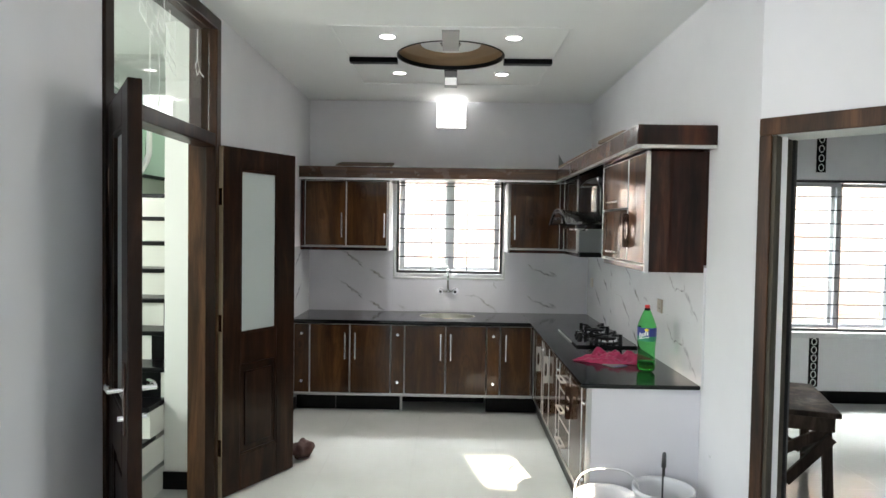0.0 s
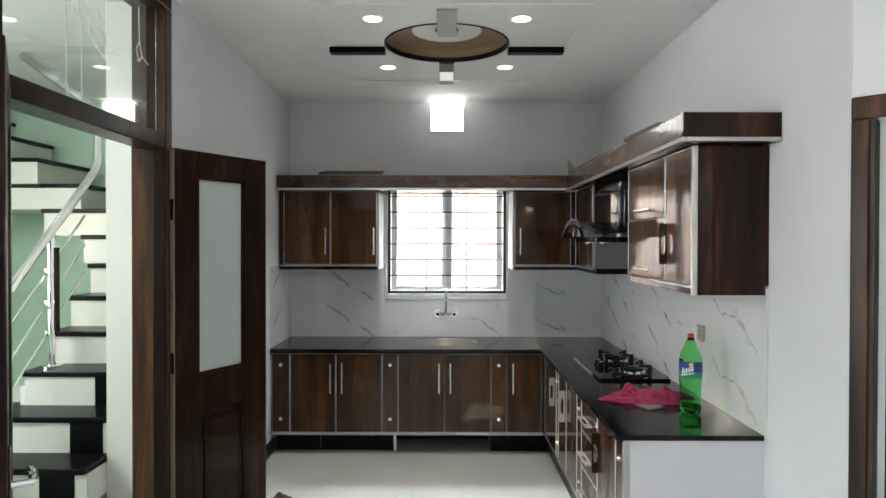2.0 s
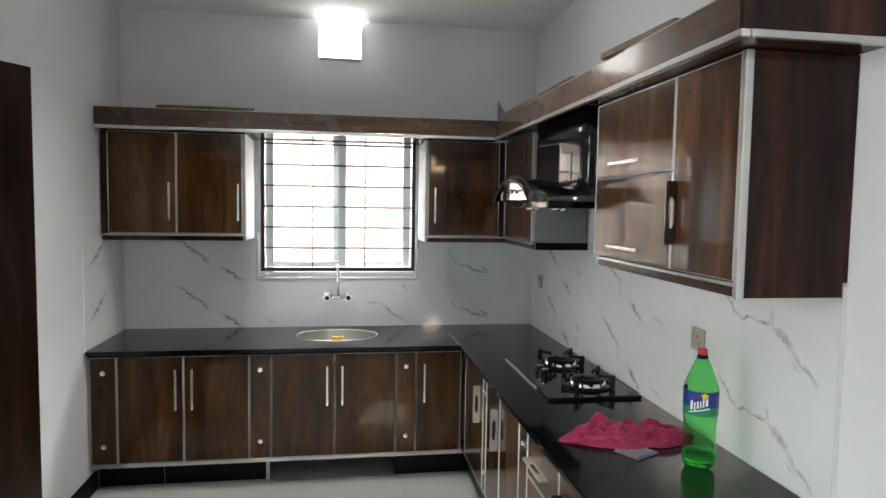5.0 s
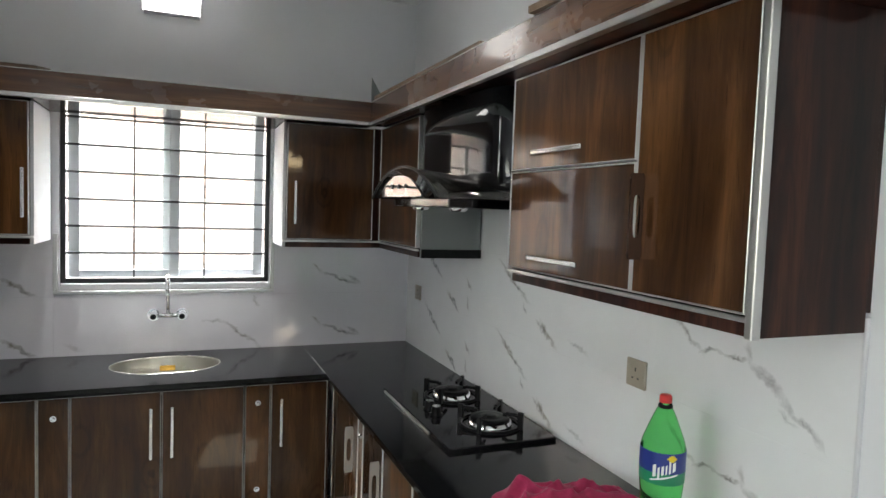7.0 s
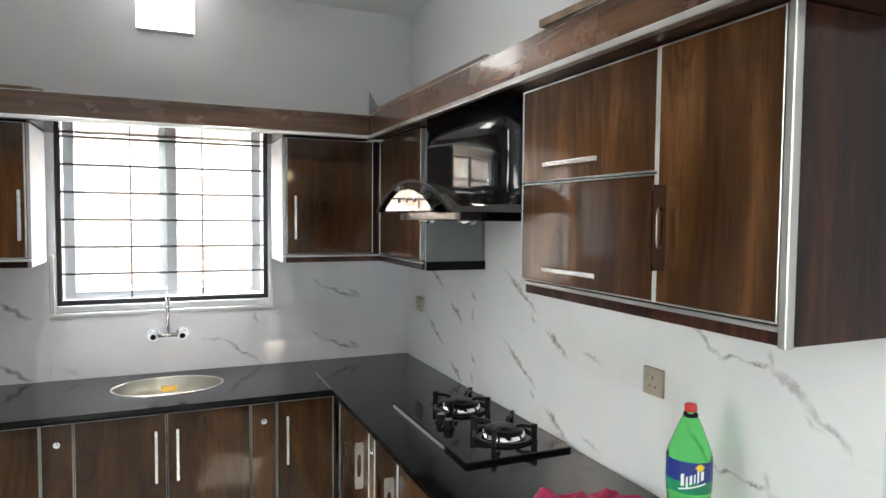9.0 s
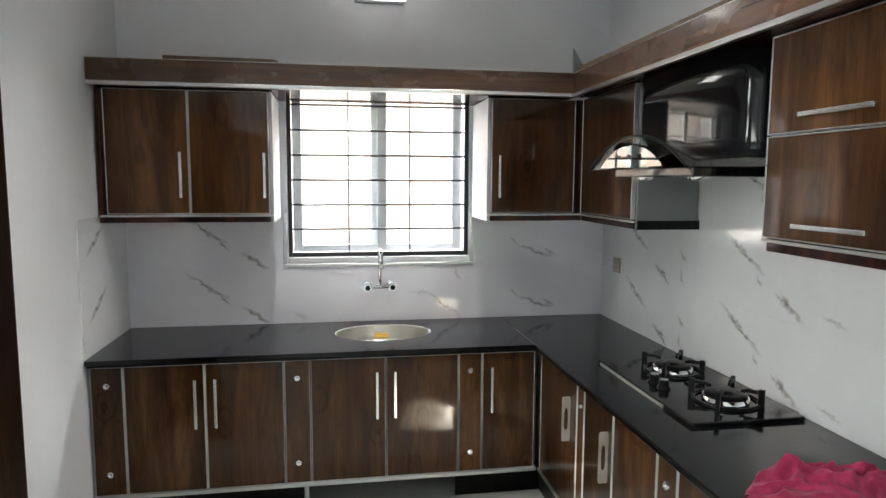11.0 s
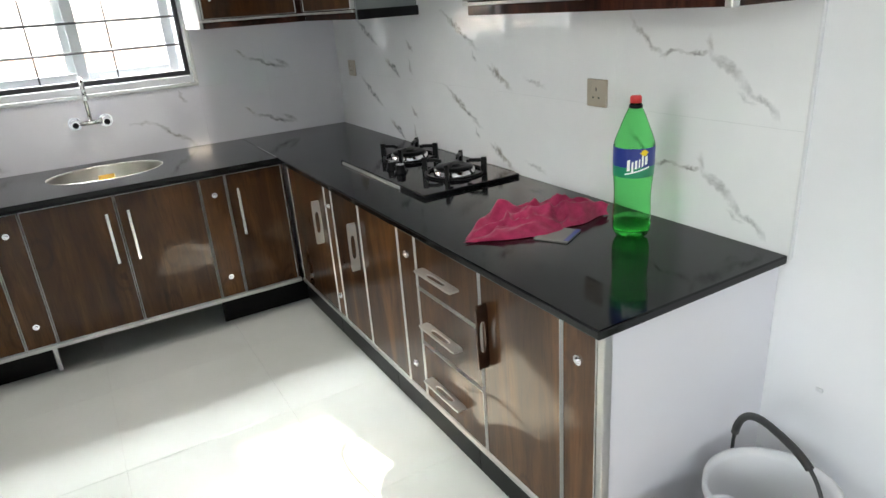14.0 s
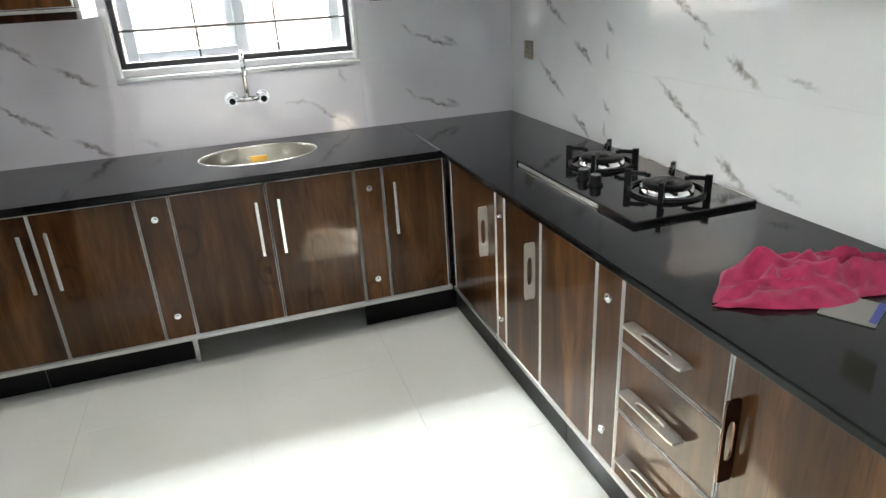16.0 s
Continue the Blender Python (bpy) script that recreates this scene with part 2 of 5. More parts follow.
M["steel"] = mat("brushed_steel", (0.62, 0.62, 0.6), 0.27, 1.0)
M["black_metal"] = mat("black_enamel", (0.0025, 0.0025, 0.003), 0.3, Specular_IOR_Level=0.14)
M["black_glass"] = mat("black_glass", (0.005, 0.005, 0.006), 0.05, Specular_IOR_Level=0.3)
M["hood_mirror"] = mat("black_mirror_glass", (0.25, 0.25, 0.25), 0.03, 1.0)
M["hood_black"] = mat("hood_black_gloss", (0.005, 0.005, 0.006), 0.07, Specular_IOR_Level=0.4)
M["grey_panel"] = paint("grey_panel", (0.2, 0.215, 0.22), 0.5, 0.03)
M["rubber"] = mat("black_plastic", (0.02, 0.02, 0.02), 0.5)
M["white_plastic"] = mat("white_plastic", (0.64, 0.64, 0.66), 0.4)
M["socket"] = mat("beige_socket", (0.36, 0.31, 0.25), 0.4)
M["window_alu"] = mat("grey_window_frame", (0.5, 0.52, 0.53), 0.4, 0.6)
# grille bars coloured near black for how they look backlit
M["grille"] = mat("backlit_grille_bar", (0.035, 0.036, 0.038), 0.45, 0.2)
M["black_frame"] = mat("black_window_frame", (0.012, 0.012, 0.014), 0.45)
M["black_stone"] = mat("black_stone", (0.004, 0.004, 0.0045), 0.28, Specular_IOR_Level=0.13)
M["white_stone"] = paint("cream_step_tile", (0.72, 0.73, 0.66), 0.25, 0.03)
M["concrete"] = paint("concrete", (0.4, 0.39, 0.37), 0.9, 0.1)
M["cap"] = mat("red_cap", (0.55, 0.03, 0.03), 0.35)
M["label_blue"] = mat("blue_label", (0.015, 0.03, 0.2), 0.3)
M["label_green"] = mat("green_label", (0.01, 0.22, 0.1), 0.3)
M["label_white"] = mat("white_print", (0.8, 0.82, 0.8), 0.35)
M["label_yellow"] = mat("yellow_print", (0.8, 0.6, 0.02), 0.35)
M["glow"] = mat("lamp_glow", (1, 1, 1), 0.5, Emission_Color=(1, 0.98, 0.94, 1), Emission_Strength=1.2)
M["lamp_glass"] = mat("lamp_glass_glow", (1, 1, 1), 0.4, Emission_Color=(1, 0.98, 0.95, 1), Emission_Strength=0.8)
M["ring"] = mat("bronze_ring", (0.30, 0.20, 0.11), 0.42, 0.3)
M["fan_grey"] = mat("grey_fan_rod", (0.3, 0.3, 0.29), 0.5)


def glass(name, colour, rough=0.0, ior=1.45):
    return mat(name, colour, rough, Transmission_Weight=1.0, IOR=ior)


M["pane"] = glass("clear_pane", (0.96, 0.98, 0.97))
M["frost"] = mat("frosted_glass", (0.55, 0.61, 0.60), 0.42, Transmission_Weight=0.3)
M["bottle"] = mat("green_bottle", (0.44, 0.93, 0.50), 0.03, Transmission_Weight=1.0, IOR=1.14)
M["smoke"] = glass("smoked_glass", (0.25, 0.24, 0.22), 0.0)
M["drink"] = mat("green_drink", (0.35, 0.85, 0.38), 0.05, Transmission_Weight=1.0, IOR=1.15)


def granite():
    m = mat("black_granite", (0.008, 0.008, 0.009), 0.1, Specular_IOR_Level=0.3)
    nt, n, l, b = nodes_of(m)
    v = coords(nt)
    speck = noise_tex(nt, v, 420, 2)
    dust = noise_tex(nt, v, 7, 6, 0.65)
    c = ramp(nt, speck, [(0.5, (0.002, 0.0022, 0.0026)), (0.75, (0.010, 0.0105, 0.0115))])
    l.new(mix(nt, 1.0, c, ramp(nt, dust, [(0.62, (0, 0, 0)), (0.9, (0.009, 0.0098, 0.0105))]), "ADD"), b.inputs["Base Color"])
    l.new(ramp(nt, dust, [(0.35, (0.05, 0.05, 0.05)), (0.8, (0.17, 0.17, 0.17))]), b.inputs["Roughness"])
    return m


def floor_tile():
    m = mat("polished_cream_tile", (0.62, 0.64, 0.6), 0.1, Coat_Weight=0.3, Coat_Roughness=0.05)
    nt, n, l, b = nodes_of(m)
    tc = n.new("ShaderNodeTexCoord")
    geo = n.new("ShaderNodeNewGeometry")
    big = noise_tex(nt, geo.outputs["Position"], 1.3, 6)
    l.new(ramp(nt, big, [(0.3, (0.58, 0.6, 0.56)), (0.7, (0.68, 0.69, 0.66))]), b.inputs["Base Color"])
    dust = noise_tex(nt, geo.outputs["Position"], 6, 7, 0.7)
    l.new(ramp(nt, dust, [(0.3, (0.07, 0.07, 0.07)), (0.75, (0.2, 0.2, 0.2))]), b.inputs["Roughness"])
    return m


def cloth_mat():
    m = mat("magenta_cloth", (0.5, 0.03, 0.12), 0.9, Sheen_Weight=0.3)
    nt, n, l, b = nodes_of(m)
    v = coords(nt)
    l.new(ramp(nt, noise_tex(nt, v, 30, 4), [(0.3, (0.34, 0.015, 0.075)), (0.7, (0.58, 0.04, 0.15))]), b.inputs["Base Color"])
    bump(nt, b, noise_tex(nt, v, 500, 2), 0.4, 0.001)
    return m


def brick_mat():
    m = mat("sunlit_brick", (0.45, 0.24, 0.16), 0.9)
    nt, n, l, b = nodes_of(m)
    info = n.new("ShaderNodeObjectInfo")
    v = coords(nt)
    c = ramp(nt, info.outputs["Random"], [(0.0, (0.44, 0.28, 0.21)), (0.5, (0.50, 0.39, 0.32)), (1.0, (0.52, 0.46, 0.40))])
    l.new(mix(nt, 0.5, c, ramp(nt, noise_tex(nt, v, 12, 5), [(0.3, (0.55, 0.5, 0.45)), (0.7, (1, 1, 1))]), "MULTIPLY"), b.inputs["Base Color"])
    bump(nt, b, noise_tex(nt, v, 40, 4), 0.4, 0.004)
    return m


M["raw_edge"] = paint("raw_wood_edge", (0.42, 0.33, 0.22), 0.6, 0.12)
M["reveal"] = wood("grey_brown_jamb", (0.035, 0.030, 0.022), (0.075, 0.066, 0.050), (0.12, 0.108, 0.085), 0.55, 0.0, 10, spec=0.2)
M["granite"], M["floor"], M["cloth"], M["brick"] = granite(), floor_tile(), cloth_mat(), brick_mat()
M["marble_back"] = marble("veined_tile_back", 0, VEINS_BACK, (0.68, 0.665, 0.715), (0.79, 0.775, 0.82))
M["marble_side"] = marble("veined_tile_side", 1, VEINS_SIDE)
M["brown_cloth"] = paint("brown_rag", (0.065, 0.028, 0.022), 0.95, 0.2)


# ---------------------------------------------------------------- mesh helpers
def put_box(bm, x0, x1, y0, y1, z0, z1, bevel=0.0, seg=2):
    m = Matrix.Translation(((x0 + x1) / 2, (y0 + y1) / 2, (z0 + z1) / 2)) @ Matrix.Diagonal((abs(x1 - x0), abs(y1 - y0), abs(z1 - z0), 1))
    r = bmesh.ops.create_cube(bm, size=1, matrix=m)
    if bevel:
        edges = {e for v in r["verts"] for e in v.link_edges}
        bmesh.ops.bevel(bm, geom=list(edges), offset=bevel, segments=seg, affect="EDGES", profile=0.5)
    return bm


def cuboid(*a, **k):
    return put_box(bmesh.new(), *a, **k)


def cyl(bm, p, q, r0, r1=None, seg=20, cap=True):
    p, q = Vector(p), Vector(q)
    d = q - p
    m = Matrix.Translation((p + q) / 2) @ d.to_track_quat("Z", "Y").to_matrix().to_4x4()
    bmesh.ops.create_cone(bm, cap_ends=cap, segments=seg, radius1=r0, radius2=r0 if r1 is None else r1, depth=d.length, matrix=m)
    return bm


def tube(bm, pts, r, seg=10):
    """A round rod along a line of points."""
    pts = [Vector(p) for p in pts]
    rings, up = [], None
    for i, p in enumerate(pts):
        d = (pts[min(i + 1, len(pts) - 1)] - pts[max(i - 1, 0)]).normalized()
        if up is None:
            up = d.orthogonal().normalized()
        up = (up - d * up.dot(d)).normalized()
        side = d.cross(up)
        rings.append([bm.verts.new(p + r * (math.cos(a) * up + math.sin(a) * side)) for a in [2 * math.pi * k / seg for k in range(seg)]])
    for a, b in zip(rings, rings[1:]):
        for k in range(seg):
            bm.faces.new((a[k], a[(k + 1) % seg], b[(k + 1) % seg], b[k]))
    bm.faces.new(rings[0][::-1])
    bm.faces.new(rings[-1])
    return bm


def lathe(bm, profile, seg=32, at=(0, 0, 0), sx=1.0, sy=1.0):
    """A turned form from (radius, height) pairs about z."""
    at, rings = Vector(at), []
    for r, z in profile:
        rings.append([bm.verts.new(at + Vector((sx * r * math.cos(2 * math.pi * k / seg), sy * r * math.sin(2 * math.pi * k / seg), z))) for k in range(seg)])
    for a, b in zip(rings, rings[1:]):
        for k in range(seg):
            bm.faces.new((a[k], a[(k + 1) % seg], b[(k + 1) % seg], b[k]))
    return bm


def smooth(bm, deg=35):
    for f in bm.faces:
        f.smooth = True
    for e in bm.edges:
        if len(e.link_faces) == 2 and e.calc_face_angle(0) > radians(deg):
            e.smooth = False
    return bm


def link(name, bm, material):
    me = bpy.data.meshes.new(name)
    bmesh.ops.recalc_face_normals(bm, faces=bm.faces)
    bm.to_mesh(me)
    bm.free()
    me.materials.append(material)
    return new(name, me)


def part(name, bm, material, parent, label=""):
    ob = link(name, bm, material)
    ob.parent = parent
    return tagged(ob, label)


def thing(name, label, category, group="", at=None, kind=""):
    ob = new(name)
    ob.empty_display_size = 0.1
    if at is not None:
        ob.location = at
        bpy.context.view_layer.update()
    return tagged(ob, label, category, group, kind)


def structure(name, bm, material, label="", category="wall"):
    return tagged(link(name, bm, material), label, category, kind="structure")


# ---------------------------------------------------------------- structure
LW, RW, BW, CEIL = -1.09, 1.64, 7.03, 2.87
# floor slab and polished tiles
structure("floor", cuboid(-3.6, 6.2, -2.4, 7.3, -0.2, -0.0035), M["cream"], "polished cream floor of large square tiles", "floor")
floor_ob = bpy.data.objects["floor"]

# back wall, with the kitchen window and the side room window
bm = bmesh.new()
y0, y1 = BW, BW + 0.23
WX0, WX1, WZ0, WZ1 = -0.235, 0.80, 1.17, 2.22
for a in ((-3.6, WX0, 0, 3.1), (WX0, WX1, 0, WZ0), (WX0, WX1, WZ1, 3.1), (WX1, 3.50, 0, 3.1), (3.50, 4.66, 0, 0.68), (3.50, 4.66, 2.17, 3.1), (4.66, 6.2, 0, 3.1)):
    put_box(bm, a[0], a[1], y0, y1, a[2], a[3])
structure("wall_back", bm, M["wall"], "lilac white painted wall with a barred window")
# left wall with the double door opening up to a transom
DY0, DY1, DZ, TZ = 3.40, 4.53, 2.10, 2.78
bm = bmesh.new()
put_box(bm, LW - 0.16, LW, 2.0, DY0 - 0.06, 0, 3.1)
put_box(bm, LW - 0.16, LW, DY1 + 0.06, BW, 0, 3.1)
put_box(bm, LW - 0.16, LW, DY0 - 0.06, DY1 + 0.06, TZ + 0.07, 3.1)
structure("wall_left", bm, M["wall"], "lilac white painted wall with a double door opening")
# right wall, turning at 45 degrees into the wall with the side room door
DIAG_Y, RZ, DT = 3.62, 2.065, 0.23
DIAG = Matrix.Translation((RW, DIAG_Y, 0)) @ Matrix.Rotation(radians(-45), 4, "Z")
DU0, DU1 = 0.047, 0.99


def diagonal(bm):
    """Turns a form laid out along (u, v, z) into the slanting wall; u runs from the corner, v into the side room."""
    bmesh.ops.transform(bm, matrix=DIAG, verts=bm.verts[:])
    return bm


structure("wall_right", cuboid(RW, RW + 0.12, DIAG_Y, BW, 0, 3.1), M["wall"], "lilac white painted wall beside the worktop")
bm = bmesh.new()
put_box(bm, 0.0, DU0, 0.001, DT, 0, 3.1)
put_box(bm, DU0, DU1, 0.001, DT, RZ + 0.03, 3.1)
put_box(bm, DU1, 1.72, 0.001, DT, 0, 3.1)
structure("wall_doorway", diagonal(bm), M["wall"], "lilac white slanting wall with a framed doorway")
# lounge behind (unseen, with openings for fill lamps), side room and stair hall closures
structure("wall_lounge_left", cuboid(-2.2, -1.25, 1.84, 2.0, 0, 3.1), M["wall"])
bm = bmesh.new()
for a in ((-2.4, -0.95, 0, 3.1), (1.35, 2.0, 0, 3.1), (-0.95, 1.35, 0, 0.7), (-0.95, 1.35, 2.3, 3.1)):
    put_box(bm, -2.36, -2.2, a[0], a[1], a[2], a[3])
structure("wall_lounge_side", bm, M["wall"])
bm = bmesh.new()
# unseen slot added in the front wall to shape the floor sun patch
FX0, FX1, FZ0, FZ1 = 1.95, 2.335, 2.32, 2.575
for a in ((-2.36, FX0, 0, 3.1), (FX0, FX1, 0, FZ0), (FX0, FX1, FZ1, 3.1), (FX1, 6.2, 0, 3.1)):
    put_box(bm, a[0], a[1], -1.7, -1.55, a[2], a[3])
structure("wall_front_sun_slot", bm, M["wall"])
bm = bmesh.new()
for a in ((-2.4, -0.3, 0, 3.1), (1.5, 7.3, 0, 3.1), (-0.3, 1.5, 0, 0.7), (-0.3, 1.5, 2.3, 3.1)):
    put_box(bm, 6.2, 6.36, a[0], a[1], a[2], a[3])
structure("wall_far_side", bm, M["cream"])
structure("wall_side_room_front", cuboid(2.74, 6.2, 2.30, 2.42, 0, 3.1), M["cream"])
# opening added out of view for the hall fill lamp
bm = bmesh.new()
for a in ((1.84, 3.15, 0, 3.1), (4.35, 7.3, 0, 3.1), (3.15, 4.35, 0, 0.9), (3.15, 4.35, 2.2, 3.1)):
    put_box(bm, -3.76, -3.6, a[0], a[1], a[2], a[3])
structure("wall_hall_side", bm, M["green"], "pale green painted stair wall")
structure("wall_hall_front", cuboid(-3.6, -2.36, 1.84, 2.0, 0, 3.1), M["green"])
structure("wall_hall_back", cuboid(-3.6, LW - 0.161, 6.86, 6.99, 0, 3.1), M["green"], "pale green painted stair wall")
structure("pier", cuboid(-1.46, LW - 0.163, 4.70, 6.86, 0, 3.1, bevel=0.004), M["cream"], "white wall pier beside the stairs")
CX, CY, CR = 0.275, 5.39, 0.375


def ceiling_with_recess():
    """Plaster slab with a round well cut up into it."""
    slab = link("ceiling", cuboid(-3.7, 6.3, -2.4, 7.3, CEIL, CEIL + 0.16), M["ceiling"])
    cutters = [link("well", cyl(bmesh.new(), (CX, CY, CEIL - 0.1), (CX, CY, CEIL + 0.3), CR, seg=96), M["ceiling"])]
    for c in cutters:
        md = slab.modifiers.new("cut", "BOOLEAN")
        md.operation, md.solver, md.object = "DIFFERENCE", "EXACT", c
    bpy.context.view_layer.update()
    me = bpy.data.meshes.new_from_object(slab.evaluated_get(bpy.context.evaluated_depsgraph_get()))
    slab.modifiers.clear()
    slab.data = me
    for c in cutters:
        bpy.data.objects.remove(c)
    return tagged(slab, "white plaster ceiling with a shallow round well", "ceiling", kind="structure")


ceiling_with_recess()
structure("ceiling_slab", cuboid(-3.7, 6.3, -2.4, 7.3, CEIL + 0.161, CEIL + 0.23), M["ceiling"], "white plaster above the ceiling well", "ceiling")

# skirting
bm = bmesh.new()
put_box(bm, LW, LW + 0.012, DY1 + 0.07, 6.50, 0, 0.11, bevel=0.003)
put_box(bm, RW - 0.012, RW, DIAG_Y + 0.01, 4.17, 0, 0.11, bevel=0.003)
put_box(bm, RW + 0.17, 6.2, BW - 0.012, BW, 0.0, 0.12, bevel=0.003)
put_box(bm, -1.475, LW - 0.17, 4.688, 4.70, 0, 0.11, bevel=0.003)
structure("baseboard", bm, M["black_stone"], "black polished stone skirting", "skirting")

# ---------------------------------------------------------------- windows
def sliding_window(name, x0, x1, z0, z1, bars_at, bar_z, bar_step, n_bars, label):
    """Black sub-frame, flat steel grille, and a grey sliding aluminium window behind it."""
    w = thing(name, label, "window", kind="structure")
    bm = bmesh.new()
    for a in ((x0, x0 + 0.022, z0, z1), (x1 - 0.022, x1, z0, z1), (x0 + 0.022, x1 - 0.022, z0, z0 + 0.024), (x0 + 0.022, x1 - 0.022, z1 - 0.024, z1)):
        put_box(bm, a[0], a[1], BW + 0.012, BW + 0.05, a[2], a[3], bevel=0.002)
    part("window_frame", bm, M["black_frame"], w, "black painted steel frame")
    for x in bars_at:
        part("grille_upright", cuboid(x - 0.004, x + 0.004, BW + 0.026, BW + 0.034, z0 + 0.02, z1 - 0.02), M["black_frame"], w, "black upright grille bar")
    for i in range(n_bars):
        z = bar_z + bar_step * i
        part("grille_bar", tube(bmesh.new(), [(x0 + 0.02, BW + 0.018, z), (x1 - 0.02, BW + 0.018, z)], 0.0062, 8), M["grille"], w, "round grille bar, its backlit darkness put into the colour")
    mid = (x0 + x1) / 2
    for k, (a, c, y) in enumerate(((x0 + 0.022, mid + 0.045, BW + 0.10), (mid - 0.045, x1 - 0.022, BW + 0.135))):
        bm = bmesh.new()
        for q in ((a, a + 0.052, z0 + 0.02, z1 - 0.02), (c - 0.052, c, z0 + 0.02, z1 - 0.02), (a + 0.052, c - 0.052, z0 + 0.02, z0 + 0.06), (a + 0.052, c - 0.052, z1 - 0.06, z1 - 0.02)):
            put_box(bm, q[0], q[1], y, y + 0.03, q[2], q[3], bevel=0.003)
        sash = part("sash", bm, M["window_alu"], w, "grey aluminium sliding sash")
        pane = part("pane", cuboid(a + 0.05, c - 0.05, y + 0.012, y + 0.017, z0 + 0.055, z1 - 0.055), M["pane"], sash)
        pane.visible_shadow = False
    return w


sliding_window("window_1", WX0 + 0.002, WX1 - 0.002, 1.205, WZ1 - 0.002, (0.105, 0.455), 1.363, 0.1385, 6, "kitchen sliding window behind a steel grille")
sliding_window("window_2", 3.502, 4.658, 0.70, 2.168, (4.08,), 0.83, 0.131, 10, "side room sliding window behind a steel grille")
win = bpy.data.objects["window_1"]
part("window_sill", cuboid(WX0 + 0.002, WX1 - 0.002, BW - 0.004, BW + 0.10, WZ0, 1.203, bevel=0.003), M["white_plastic"], win, "white glazed sill")
win2 = bpy.data.objects["window_2"]
part("window_sill", cuboid(3.45, 4.71, BW - 0.05, BW + 0.10, 0.64, 0.697, bevel=0.006), M["white_plastic"], win2, "white stone sill")
# pale aluminium tile edging round the lower window
edging = thing("tile_edging", "pale aluminium tile edging round the window", "trim", kind="structure")
part("edging_strip", cuboid(WX0 - 0.026, WX1 + 0.026, BW - 0.022, BW, 1.148, 1.168, bevel=0.003), M["alu"], edging)
for x in (WX0 - 0.026, WX1 + 0.006):
    part("edging_strip", cuboid(x, x + 0.02, BW - 0.022, BW, 1.168, 1.46, bevel=0.003), M["alu"], edging)

# brick wall across the alley
alley = thing("alley_brick_wall", "sunlit bare brick wall across the alley", "brick wall", kind="structure")
part("mortar", cuboid(-2.2, 7.2, 8.42, 8.65, -0.3, 3.2), paint("pale_mortar", (0.52, 0.49, 0.45), 0.9, 0.1), alley, "pale mortar")
structure("ground", cuboid(-60, 60, 7.31, 60, -0.5, -0.3), M["concrete"], "bare alley ground", "ground")
structure("ground_front", cuboid(-60, 60, -60, -2.41, -0.5, -0.3), M["concrete"], "bare yard ground", "ground")


# ---------------------------------------------------------------- doors
def door_frame(name, x0, x1, ya, yb, z, w, out, label):
    f = thing(name, label, "door frame", kind="structure")
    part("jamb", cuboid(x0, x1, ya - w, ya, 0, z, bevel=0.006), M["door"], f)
    # far jamb takes the lighter wood for the light falling on it
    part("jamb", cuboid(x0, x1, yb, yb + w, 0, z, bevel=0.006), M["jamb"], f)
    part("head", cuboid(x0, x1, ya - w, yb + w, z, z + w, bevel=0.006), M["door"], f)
    return f


# double door with a tall glazed transom
fr = door_frame("door_frame_1", LW - 0.157, LW + 0.014, DY0, DY1, TZ, 0.07, 0.014, "dark wooden door frame with a glazed transom above")
part("stop", cuboid(LW - 0.045, LW + 0.012, DY1 - 0.014, DY1 - 0.0005, 0, DZ, bevel=0.002), M["door"], fr, "dark door stop")
part("transom_rail", cuboid(LW - 0.12, LW + 0.008, DY0, DY1, DZ, DZ + 0.075, bevel=0.006), M["door"], fr)
pane = part("transom_pane", cuboid(LW - 0.04, LW - 0.034, DY0, DY1, DZ + 0.075, TZ), M["pane"], fr, "clear glass with an etched line pattern")
pane.visible_shadow = False
# etched branching lines on the pane
bm = bmesh.new()
XE = LW - 0.0325


def etched(i, j):
    return (XE, 3.70 + 0.062 * i, 2.60 - 0.034 * i + 0.056 * j)


for i in range(7):
    for j in range(5):
        if etched(i, j)[2] > 2.70:
            continue
        if (i + 2 * j) % 5 != 3 and i < 6:
            tube(bm, [etched(i, j), etched(i + 1, j)], 0.0018, 5)
        if (2 * i + j) % 4 != 1:
            tube(bm, [etched(i, j), etched(i, j + 1)], 0.0018, 5)
for y, z0, z1 in ((3.80, 2.185, 2.55), (3.897, 2.20, 2.50)):
    tube(bm, [(XE, y, z0), (XE, y, z1)], 0.0018, 5)
for a, b in (((4.33, 2.52), (4.355, 2.47)), ((4.355, 2.47), (4.385, 2.50)), ((4.385, 2.50), (4.36, 2.56)), ((4.36, 2.56), (4.33, 2.52)), ((4.385, 2.50), (4.45, 2.48)), ((4.36, 2.56), (4.355, 2.72))):
    tube(bm, [(XE, *a), (XE, *b)], 0.0018, 5)
part("etching", bm, M["label_white"], pane, "white etched lines")


